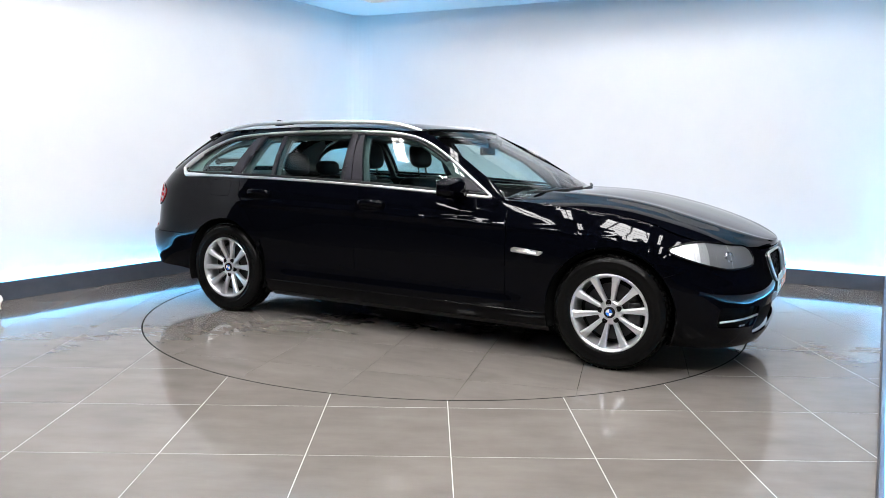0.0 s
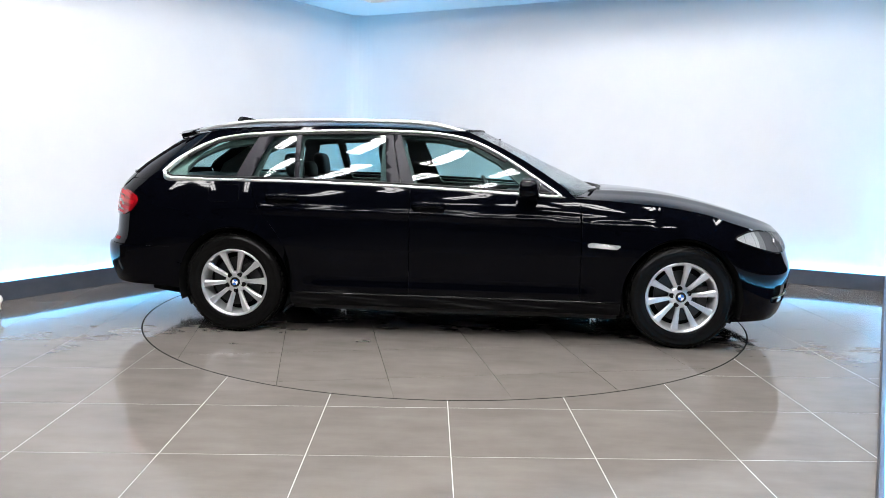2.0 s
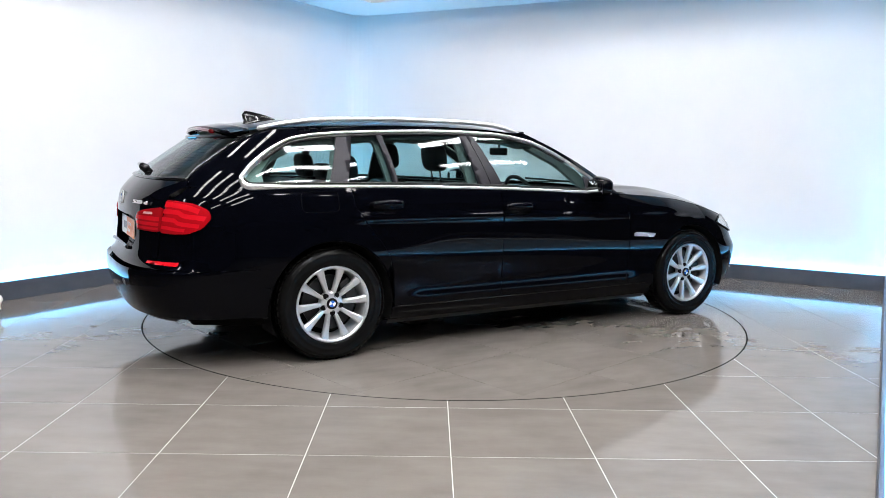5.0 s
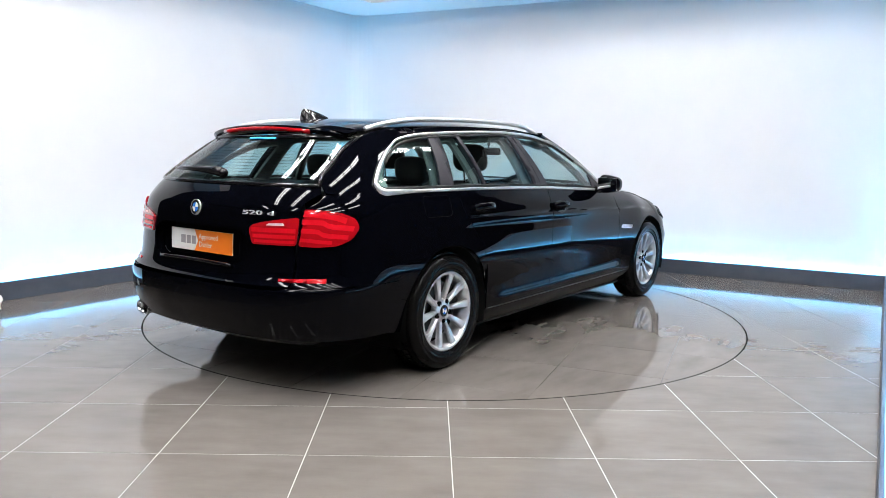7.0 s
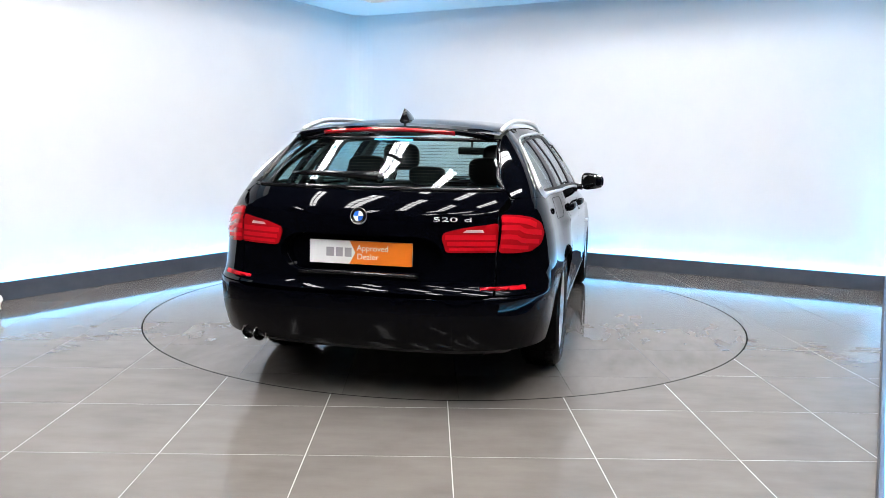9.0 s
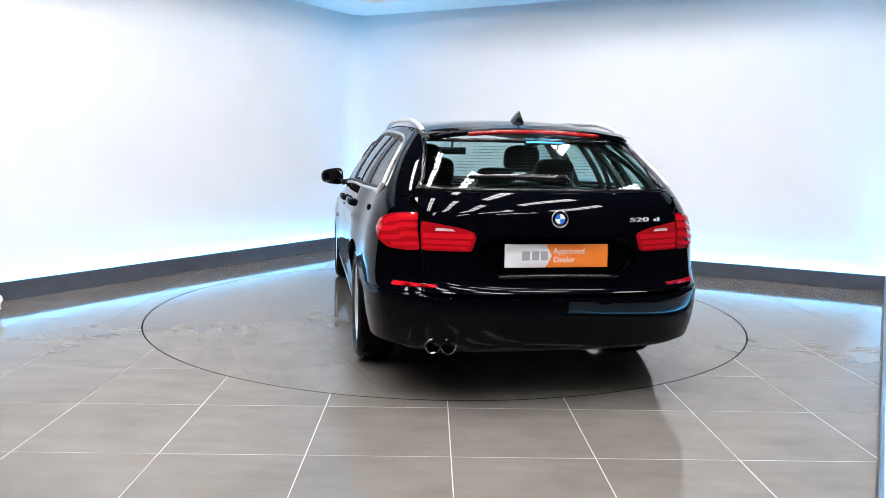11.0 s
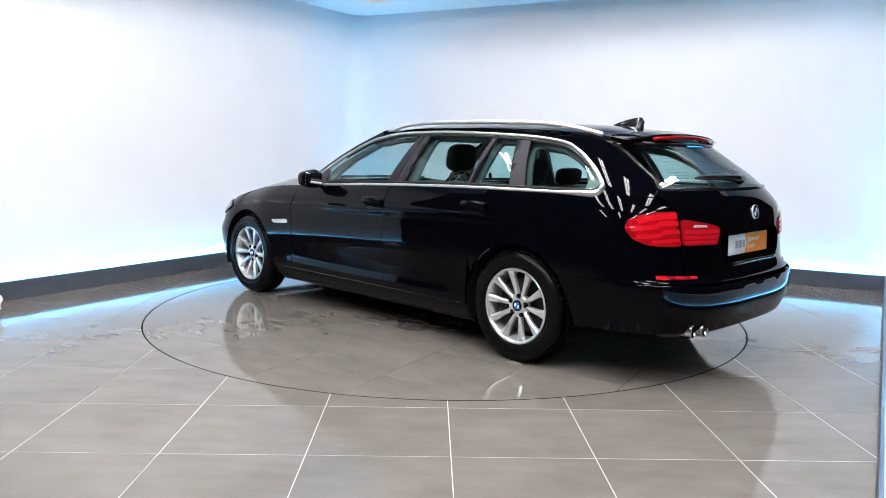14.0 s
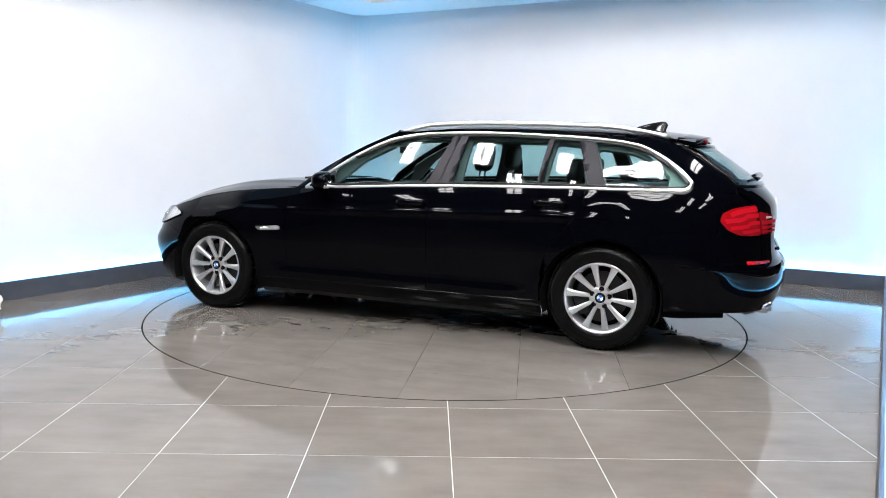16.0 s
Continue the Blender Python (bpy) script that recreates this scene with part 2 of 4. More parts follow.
HX0, HX1, HY0, HY1, HZ = -8.0, 6.5, -15.0, 6.0, 3.8
bm = bmesh.new()
box(bm, (HX0, HY0, HZ), (HX1, HY1, HZ + 0.2))
tagged(part("ceiling", bm, M_HALL, smooth=False), "dark open ceiling of the hall", "ceiling", kind="structure")
for nm, lo, hi in (("wall_south", (HX0, HY0 - 0.2, 0), (HX1, HY0, HZ)), ("wall_west", (HX0 - 0.2, HY0, 0), (HX0, HY1, HZ)),
                   ("wall_east", (HX1, HY0, 0), (HX1 + 0.2, HY1, HZ)), ("wall_north", (HX0, HY1, 0), (HX1, HY1 + 0.2, HZ))):
    bm = bmesh.new()
    box(bm, lo, hi)
    tagged(part(nm, bm, M_HALL, smooth=False), "dark painted wall of the hall", "wall", kind="structure")

# roof lights: bright glazing in dark frames
def roof_light(length):
    ob = new("roof_light")
    bm = bmesh.new()
    box(bm, (-0.09, -length / 2, 0.0), (0.09, length / 2, 0.02))
    part("glazing", bm, M_SKYLIGHT, ob, "bright daylit glazing", smooth=False)
    bars = [((-0.007, -length / 2, -0.022), (0.007, length / 2, 0.0))]
    n = round(length / 0.27)
    for k in range(1, n):
        y = -length / 2 + length * k / n
        bars.append(((-0.09, y - 0.011, -0.018), (0.09, y + 0.011, 0.001)))
    for lo, hi in bars:
        bm = bmesh.new()
        box(bm, lo, hi)
        part("glazing_bar", bm, M_HALL, ob, smooth=False)
    return tagged(ob, "bright long roof light with dark glazing bars", "roof light", "roof lights of the hall")


LIGHT_TURN = radians(-33)
made = {}
for across, along, length in ROOF_LIGHTS:
    c, k = math.cos(LIGHT_TURN), math.sin(LIGHT_TURN)
    m = pose(across * c - along * k, across * k + along * c, HZ - 0.03, 0, 0, -33)
    if length in made:
        copy_thing(made[length], m)
    else:
        made[length] = roof_light(length)
        made[length].matrix_basis = m
# ---- the car's outer surface ----
def curve(keys):
    """A smooth monotone curve through (x, y) keys."""
    xs, ys = [float(k[0]) for k in keys], [float(k[1]) for k in keys]
    d = [(ys[i + 1] - ys[i]) / (xs[i + 1] - xs[i]) for i in range(len(xs) - 1)]
    m = [d[0]] + [0.0 if a * b <= 0 else 2 * a * b / (a + b) for a, b in zip(d, d[1:])] + [d[-1]]

    def f(x):
        if x <= xs[0]:
            return ys[0]
        if x >= xs[-1]:
            return ys[-1]
        i = 0
        while x > xs[i + 1]:
            i += 1
        h = xs[i + 1] - xs[i]
        t = (x - xs[i]) / h
        return (2 * t ** 3 - 3 * t * t + 1) * ys[i] + (t ** 3 - 2 * t * t + t) * h * m[i] + (3 * t * t - 2 * t ** 3) * ys[i + 1] + (t ** 3 - t * t) * h * m[i + 1]
    return f


def soften(f, r):
    """A curve averaged over a stretch of r to either side."""
    return lambda x: sum((5 - abs(k)) * f(x + r * k / 5) for k in range(-4, 5)) / 25


belt = soften(curve([(-2.6, 1.02), (-1.9, 1.026), (-1.2, 1.026), (-0.77, 1.019), (-0.39, 1.009), (0.0, 0.995), (0.35, 0.978), (0.70, 0.962), (1.0, 0.945), (1.43, 0.905), (1.82, 0.825), (2.1, 0.752), (2.6, 0.715)]), 0.16)
roof_mid = curve([(-2.3, 1.335), (-2.05, 1.370), (-1.9, 1.396), (-1.6, 1.430), (-1.2, 1.447), (-0.8, 1.457), (-0.4, 1.453), (-0.1, 1.433), (0.15, 1.40), (0.4, 1.33)])
side_low = curve([(0.15, 0.80), (0.20, 0.855), (0.27, 0.898), (0.30, 0.905), (0.45, 0.912), (0.62, 0.924), (0.74, 0.9245), (0.80, 0.923), (0.832, 0.9265), (0.850, 0.927), (0.872, 0.913), (0.92, 0.903), (0.97, 0.887), (1.02, 0.867)])
end_low = curve([(0.15, 0.78), (0.22, 0.84), (0.30, 0.885), (0.45, 0.91), (0.60, 0.915), (0.75, 0.91), (0.88, 0.888), (0.97, 0.864), (1.02, 0.845)])
side_taper = curve([(-2.4, 0.014), (-1.80, 0.014), (-1.3, 0.0), (-1.0, 0.003), (0.0, 0.006), (0.8, 0.006), (1.2, 0.0), (1.6, 0.012), (2.0, 0.012)])
belt_taper = curve([(-2.4, 0.008), (-1.75, 0.008), (-1.2, 0.0), (0.2, 0.0), (0.7, 0.02), (1.1, 0.052), (1.6, 0.08), (2.0, 0.08)])
nose = curve([(0.15, 2.23), (0.20, 2.265), (0.30, 2.290), (0.42, 2.310), (0.48, 2.318), (0.52, 2.316), (0.60, 2.309), (0.66, 2.299), (0.715, 2.276), (0.76, 2.235), (0.83, 2.10)])
tail = curve([(0.22, -2.43), (0.28, -2.51), (0.36, -2.555), (0.48, -2.588), (0.562, -2.585), (0.585, -2.555), (0.62, -2.535), (0.75, -2.522), (0.88, -2.515), (0.95, -2.505), (1.0, -2.475), (1.045, -2.435), (1.12, -2.345), (1.20, -2.235), (1.30, -2.095), (1.36, -2.01)])
corner_rear = curve([(0.2, -1.90), (0.9, -1.92), (1.05, -1.85), (1.36, -1.62)])
nose_power = curve([(0.3, 3.0), (0.5, 3.0), (0.60, 2.5), (0.72, 2.25)])
tail_power = curve([(0.3, 3.1), (0.55, 3.0), (0.65, 2.7), (1.3, 2.6)])
XF, ARC = 1.68, 1.05


def edge_top(x):
    """Height of the roof's side edge, or of the windscreen's edge further on."""
    if x < 0.06:
        return min(roof_mid(x) - 0.05, 1.405)
    return max(belt(x), 1.385 - (x - 0.06) * 0.415 / 0.74 + 0.03 * math.sin(min(1.0, (x - 0.06) / 0.74) * math.pi))


top_taper = curve([(-2.3, 0.025), (-1.58, 0.025), (-1.0, 0.0), (0.0, 0.0)])


def low_width(x, q):
    k = min(1.0, max(0.0, (abs(x) - 1.25) / 0.4))
    k = k * k * (3 - 2 * k) * 0.8
    return side_low(q) * (1 - k) + end_low(q) * k


def width(x, z):
    """Half the car's width at a place of the side."""
    b = belt(x)
    if z <= b:
        q = z if z < 0.6 else 0.6 + (z - 0.6) * 0.42 / max(0.1, b - 0.6)
        q = min(q, 1.02)
        w = low_width(x, q)
        up = max(0.0, (q - 0.62) / 0.40)
        flare = 0.012 * math.exp(-((x - 1.484) / 0.42) ** 2 - ((z - 0.6) / 0.25) ** 2) + 0.024 * math.exp(-((x + 1.484) / 0.42) ** 2 - ((z - 0.63) / 0.12) ** 2)
        ends = min(1.0, max(0.0, (1.0 - abs(x + 0.03)) / 0.16))
        swage = 0.009 * ends * ends * (3 - 2 * ends) * math.exp(-((z - 0.335) / 0.032) ** 2)
        return w - side_taper(x) - belt_taper(x) * up * up + flare + swage
    top = edge_top(x)
    u = min(1.15, (z - b) / max(0.02, top - b))
    wb = low_width(x, 1.02) - side_taper(x) - belt_taper(x)
    wt = 0.605 if x < 0.06 else 0.605 + min(1.0, (x - 0.06) / 0.74) * 0.20
    wt -= top_taper(x)
    return wb - (wb - wt) * (0.56 * u + 0.44 * u * u)


def corner(t, n):
    """A quarter of a superellipse: t from 0 to 1 gives how far along and how far out."""
    c, k = math.cos(t * math.pi / 2), math.sin(t * math.pi / 2)
    d = (max(c, 0.0) ** n + k ** n) ** (1 / n)
    return k / d, max(c, 0.0) / d


def skin(a, z):
    """The body's skin: a runs from the tail's middle along the side to the nose's middle, z is the height."""
    xr = corner_rear(z)
    if a > XF:
        u, v = corner(min(1.0, (a - XF) / ARC), nose_power(z))
        return (XF + (nose(z) - XF) * u, width(XF, z) * v, z)
    if a < xr:
        u, v = corner(min(1.0, (xr - a) / ARC), tail_power(z))
        return (xr + (tail(z) - xr) * u, width(xr, z) * v, z)
    return (a, width(a, z), z)


def a_of_y(y, z, rear=True):
    """The run a at which the skin of the tail or the nose is y metres off the middle."""
    xr = corner_rear(z)
    n = tail_power(z) if rear else nose_power(z)
    v = min(1.0, max(0.0, y / width(xr if rear else XF, z)))
    t = math.atan2((1 - v ** n) ** (1 / n), v) / (math.pi / 2)
    return xr - t * ARC if rear else XF + t * ARC


def a_of_x(x, z):
    """The run a at which the skin of the nose is x metres along the car."""
    n = nose_power(z)
    u = min(1.0, max(0.0, (x - XF) / (nose(z) - XF)))
    return XF + math.atan2(u, (1 - u ** n) ** (1 / n)) / (math.pi / 2) * ARC


def screen(y, z):
    """Windscreen."""
    k = min(1.0, max(0.0, (1.385 - z) / 0.415))
    xa = 0.06 + k * 0.74
    bow = 0.09 + 0.17 * k
    w = 0.605 + 0.20 * k
    return (xa + bow * (1 - min(1.2, abs(y) / w) ** 2.2), y, z + 0.012 * (1 - (y / w) ** 2) * (1 - k))


# ---- patches of the skin ----


def inside(p, poly):
    hit, n = False, len(poly)
    for i in range(n):
        (x0, y0), (x1, y1) = poly[i], poly[i - 1]
        if (y0 > p[1]) != (y1 > p[1]) and p[0] < (x1 - x0) * (p[1] - y0) / (y1 - y0) + x0:
            hit = not hit
    return hit


def dense(poly, step=0.035):
    out = []
    for a, b in zip(poly, poly[1:] + poly[:1]):
        n = max(1, int(math.dist(a, b) / step))
        out += [(a[0] + (b[0] - a[0]) * k / n, a[1] + (b[1] - a[1]) * k / n) for k in range(n)]
    return out


def rounded(poly, r, n=5):
    """An outline with rounded corners."""
    out = []
    k = len(poly)
    for i in range(k):
        p, q, s = Vector(poly[i - 1]), Vector(poly[i]), Vector(poly[(i + 1) % k])
        a = q + (p - q).normalized() * min(r, (p - q).length * 0.45)
        b = q + (s - q).normalized() * min(r, (s - q).length * 0.45)
        out += [tuple((1 - t / n) ** 2 * a + 2 * t / n * (1 - t / n) * q + (t / n) ** 2 * b) for t in range(n + 1)]
    return out


def smooth_loop(pts, n=6):
    """A closed Catmull-Rom curve."""
    out, k = [], len(pts)
    for i in range(k):
        p0, p1, p2, p3 = (Vector(pts[(i + j - 1) % k]) for j in range(4))
        for s in range(n):
            t = s / n
            out.append(tuple(0.5 * (2 * p1 + (p2 - p0) * t + (2 * p0 - 5 * p1 + 4 * p2 - p3) * t * t + (3 * p1 - p0 - 3 * p2 + p3) * t ** 3)))
    return out


def normal_of(f, a, z):
    h = 0.004
    du = Vector(f(a + h, z)) - Vector(f(a - h, z))
    dv = Vector(f(a, z + h)) - Vector(f(a, z - h))
    n = dv.cross(du)
    if n.length < 1e-12:
        n = Vector((1 if a > 0 else -1, 0, 0))
    return n.normalized()


def patch(name, poly, mat, parent, f=skin, holes=(), lift=0.0, thick=0.012, side=1, grid=0.04, label="", step=0.035, out=None, both=False):
    """A piece of the skin with its outline in (a, z), a rim turned inwards, and true normals. side -1 mirrors it to the right of the car.
    both: an outline over the middle of the car, in (y, z)."""
    loops = [dense(list(poly), step)] + [dense(list(h), step) for h in holes]
    pts, edges = [], []
    for lp in loops:
        b = len(pts)
        pts += [Vector(q) for q in lp]
        edges += [(b + i, b + (i + 1) % len(lp)) for i in range(len(lp))]
    nb = len(pts)
    xs, ys = [q[0] for q in loops[0]], [q[1] for q in loops[0]]
    ni, nj = int((max(xs) - min(xs)) / grid) + 1, int((max(ys) - min(ys)) / grid) + 1
    for i in range(ni + 1):
        for j in range(nj + 1):
            q = (min(xs) + i * grid + 0.0007, min(ys) + j * grid + 0.0003)
            if inside(q, loops[0]) and not any(inside(q, h) for h in loops[1:]):
                if min((q[0] - e.x) ** 2 + (q[1] - e.y) ** 2 for e in pts[:nb]) > (grid * 0.35) ** 2:
                    pts.append(Vector(q))
    v2, e2, f2, _, _, _ = delaunay_2d_cdt(pts, edges, [], 0, 1e-6)
    co, no = [], []
    for q in v2:
        n = normal_of(f, q.x, q.y)
        p = Vector(f(q.x, q.y)) + n * lift
        co.append(Vector((p.x, p.y * side, p.z)))
        no.append(Vector((n.x, n.y * side, n.z)))
    faces = []
    for t in f2:
        c = (sum(v2[i].x for i in t) / len(t), sum(v2[i].y for i in t) / len(t))
        if inside(c, loops[0]) and not any(inside(c, h) for h in loops[1:]):
            t = list(t)
            a = (co[t[1]] - co[t[0]]).cross(co[t[2]] - co[t[0]])
            if a.length < 1e-10:
                continue
            if a.dot(no[t[0]]) < 0:
                t.reverse()
            faces.append(t)
    if thick:
        count = {}
        for t in faces:
            for i in range(len(t)):
                count[(t[i], t[(i + 1) % len(t)])] = 1
        rim = [(i, j) for i, j in count if (j, i) not in count]
        low = {}
        for i, j in rim:
            for k in (i, j):
                if k not in low:
                    low[k] = len(co)
                    co.append(co[k] - no[k] * thick)
                    no.append(no[k])
        nf = len(faces)
        faces += [[j, i, low[i], low[j]] for i, j in rim]
    me = bpy.data.meshes.new(name)
    me.from_pydata(co, [], faces)
    me.materials.append(mat)
    me.polygons.foreach_set("use_smooth", [True] * len(me.polygons))
    me.update()
    if thick:
        ln = []
        fi = 0
        for pl in me.polygons:
            for li in pl.loop_indices:
                vi = me.loops[li].vertex_index
                ln.append(no[vi] if pl.index < nf else pl.normal)
        me.normals_split_custom_set([tuple(n) for n in ln])
    else:
        me.normals_split_custom_set_from_vertices([tuple(n) for n in no[:len(me.vertices)]])
    ob = new(name, me)
    ob.parent = parent
    if label:
        tagged(ob, label)
    return ob


def strip_on(name, pts, mat, parent, r, side=1, f=skin, lift=0.0, closed=False, flat=1.0, label="", segs=6):
    bm = bmesh.new()
    ps = []
    for a, z in pts:
        p = Vector(f(a, z)) + normal_of(f, a, z) * lift
        ps.append((p.x, p.y * side, p.z))
    tube(bm, ps, r, segs, closed, flat)
    bmesh.ops.recalc_face_normals(bm, faces=bm.faces)
    return part(name, bm, mat, parent, label)


def ring(cx, cz, r, n=48, a0=0.0, a1=2 * math.pi):
    return [(cx + r * math.cos(a0 + (a1 - a0) * k / n), cz + r * math.sin(a0 + (a1 - a0) * k / n)) for k in range(n)]


HUB_X, HUB_Z, ARCH = 1.484, 0.332, 0.388
car = new("estate_car")
tagged(car, "glossy black estate car with silver alloy wheels on the turntable", "car")


def below(x0, x1, n=24, d=0.0):
    """Points of the belt line from x0 to x1."""
    return [(x0 + (x1 - x0) * k / n, belt(x0 + (x1 - x0) * k / n) + d) for k in range(n + 1)]


def arch(cx, z0, left_to_right=True, r=ARCH, n=26):
    s = math.asin((z0 - HUB_Z) / r)
    a, b = math.pi - s, s
    pts = [(cx + r * math.cos(a + (b - a) * k / n), HUB_Z + r * math.sin(a + (b - a) * k / n)) for k in range(n + 1)]
    return pts if left_to_right else pts[::-1]


# window band: outline of the chrome frame
DLO = [(-2.02, 1.07), (-1.995, 1.105), (-1.93, 1.17), (-1.80, 1.253), (-1.60, 1.318), (-1.28, 1.352), (-0.72, 1.376), (-0.35, 1.374), (-0.11, 1.361), (0.10, 1.318), (0.30, 1.225), (0.50, 1.10), (0.66, 0.995), (0.70, 0.966)]
DLO_LOW = [(x, belt(x) + 0.004) for x in (0.5, 0.2, -0.1, -0.4, -0.8, -1.2, -1.6, -1.88)] + [(-1.96, 1.03), (-2.005, 1.045)]


def open_curve(pts, n=6):
    out = []
    for i in range(len(pts) - 1):
        p1, p2 = Vector(pts[i]), Vector(pts[i + 1])
        p0 = Vector(pts[i - 1]) if i else 2 * p1 - p2
        p3 = Vector(pts[i + 2]) if i + 2 < len(pts) else 2 * p2 - p1
        for s in range(n):
            t = s / n
            out.append(tuple(0.5 * (2 * p1 + (p2 - p0) * t + (2 * p0 - 5 * p1 + 4 * p2 - p3) * t * t + (3 * p1 - p0 - 3 * p2 + p3) * t ** 3)))
    return out + [tuple(pts[-1])]


WINDOW = open_curve(DLO) + open_curve([DLO[-1]] + DLO_LOW + [DLO[0]])[1:-1]


def cut(poly, keep):
    """The part of an outline on one side of a line: keep(p) >= 0."""
    out = []
    for a, b in zip(poly, poly[1:] + poly[:1]):
        fa, fb = keep(a), keep(b)
        if fa >= 0:
            out.append(a)
        if (fa >= 0) != (fb >= 0):
            t = fa / (fa - fb)
            out.append((a[0] + (b[0] - a[0]) * t, a[1] + (b[1] - a[1]) * t))
    return out


def line(p, q):
    """Signed distance from the line p-q, positive on its right."""
    d = Vector((q[0] - p[0], q[1] - p[1])).normalized()
    return lambda s: (s[0] - p[0]) * d.y - (s[1] - p[1]) * d.x


# lines of the pillars, from below upwards
B0, B1 = ((-0.445, 1.0), (-0.495, 1.37)), ((-0.255, 1.0), (-0.395, 1.37))
BM0, BM1 = ((-0.352, 1.0), (-0.447, 1.37)), ((-0.346, 1.0), (-0.441, 1.37))
C0, C1 = ((-1.488, 1.04), (-1.367, 1.345)), ((-1.378, 1.04), (-1.269, 1.345))
Q0, Q1 = ((-1.068, 1.02), (-1.108, 1.36)), ((-1.035, 1.02), (-1.073, 1.36))
FRONT_GAP, MID_GAP = 0.832, -0.292
REAR_GAP = [(-1.36, belt(-1.36)), (-1.345, 0.92), (-1.30, 0.84), (-1.235, 0.76), (-1.18, 0.69), (-1.125, 0.60), (-1.098, 0.50), (-1.09, 0.40), (-1.088, 0.292)]
LIP = 0.575


def tail_edge(z):
    """Where the tailgate ends at the side."""
    return a_of_y(0.655 if z < 0.99 else 0.70, z)


for side in (1, -1):
    S = dict(side=side)
    # doors, wings, quarter panels, sills
    g = 0.0022
    patch("front_door", [(FRONT_GAP - g, 0.292)] + [(FRONT_GAP - g, 0.5), (FRONT_GAP - g - 0.002, 0.8), (0.815, belt(0.815) - 0.002)][0:3] + below(0.80, MID_GAP + g, d=-0.002) + [(MID_GAP + g, 0.292)], M_PAINT, car, grid=0.017, **S)
    patch("rear_door", [(MID_GAP - g, 0.292)] + below(MID_GAP - g, -1.358, d=-0.002) + [(x + g, z) for x, z in REAR_GAP[1:]], M_PAINT, car, grid=0.017, **S)
    wing = [(FRONT_GAP + g, 0.292), (FRONT_GAP + g, 0.8)] + below(0.815, 1.968, d=0.0) + [(1.968, 0.64), (1.88, 0.608)]
    wing = [q for q in wing if math.dist(q, (HUB_X, HUB_Z)) > ARCH] + arch(HUB_X, 0.575, False) + arch(HUB_X, 0.40, False)[-8:] + [(HUB_X - ARCH * 0.995, 0.292)]
    patch("front_wing", wing, M_PAINT, car, grid=0.02, step=0.02, **S)
    quarter = [(x - g, z) for x, z in REAR_GAP if math.dist((x, z), (-HUB_X, HUB_Z)) > ARCH + 0.01 and z > 0.5] + arch(-HUB_X, 0.46, False) + [(-1.90, 0.47), (-1.93, LIP + g)]
    quarter += [(tail_edge(LIP + 0.01) + 0.004, LIP + g)] + [(tail_edge(z) + 0.004, z) for z in (0.65, 0.75, 0.85, 0.95, 0.99)] + [(tail_edge(1.02) + 0.004, 1.02)] + [(x, belt(x)) for x in (-2.3, -2.1, -1.9, -1.7, -1.5)]
    patch("quarter_panel", quarter, M_PAINT, car, grid=0.022, step=0.022, **S)
    sill = [(-HUB_X + ARCH * 0.995, 0.20), (HUB_X - ARCH * 0.995, 0.20), (HUB_X - ARCH * 0.995, 0.288), (-HUB_X + ARCH * 0.995, 0.288)]
    patch("sill", sill, M_PAINT, car, **S)
    patch("sill_skirt", [(-1.09, 0.155), (1.09, 0.155), (1.09, 0.198), (-1.09, 0.198)], M_PLASTIC, car, lift=-0.01, **S)
    # frame of the windows: roof side, pillars
    frame_poly = [(x, belt(x) + 0.001) for x in (0.79, 0.4, 0.0, -0.4, -0.8, -1.2, -1.6, -1.9, -2.1, -2.25)] + [(tail_edge(1.03) + 0.004, 1.03)] + [(a_of_y(0.62 - (z - 1.1) * 0.18, z), z) for z in (1.10, 1.18, 1.25, 1.30)] + [(x, edge_top(x)) for x in (-1.97, -1.9, -1.8, -1.5, -1.2, -0.9, -0.6, -0.3, -0.1, 0.06, 0.15, 0.3, 0.45, 0.6, 0.7)]
    patch("roof_side", frame_poly, M_PAINT, car, holes=[WINDOW], grid=0.03, **S)
    # glass panes and pillar covers
    fw = cut(WINDOW, line(*B1))
    rw = cut(cut(WINDOW, lambda s: -line(*B0)(s)), line(*Q1))
    rq = cut(cut(WINDOW, lambda s: -line(*Q0)(s)), line(*C1))
    qw = cut(WINDOW, lambda s: -line(*C0)(s))
    for poly in (fw, rw, rq, qw):
        patch("side_window", poly, M_GLASS, car, lift=-0.006, thick=0, label="tinted side window glass", **S)
    for p, q in ((B0, BM0), (BM1, B1), (Q0, Q1), (C0, C1)):
        pil = cut(cut(WINDOW, line(*p)), lambda s: -line(*q)(s))
        patch("pillar_cover", pil, M_SATIN, car, lift=-0.001, thick=0.02, label="satin black window pillar cover", **S)
    # chrome frame
    strip_on("window_trim", WINDOW, M_CHROME, car, [0.0105 + 0.012 * min(1.0, max(0.0, (-1.72 - a) / 0.25)) for a, z in WINDOW], side, lift=0.002, closed=True, flat=0.45, label="bright satin chrome window frame")
    # inner black seal
    bm = bmesh.new()
    c = (-0.6, 1.19)
    ps = []
    for a, z in WINDOW:
        v = Vector((a - c[0], z - c[1]))
        a2, z2 = a - 0.016 * (1 if v.x > 0 else -1) * min(1, abs(v.x) / 1.2), z - 0.018 * (1 if v.y > 0 else -1)
        p = Vector(skin(a2, z2)) + normal_of(skin, a2, z2) * -0.002
        ps.append((p.x, p.y * side, p.z))
    tube(bm, ps, 0.010, 5, True, 0.5)
    part("window_seal", bm, M_PLASTIC, car)

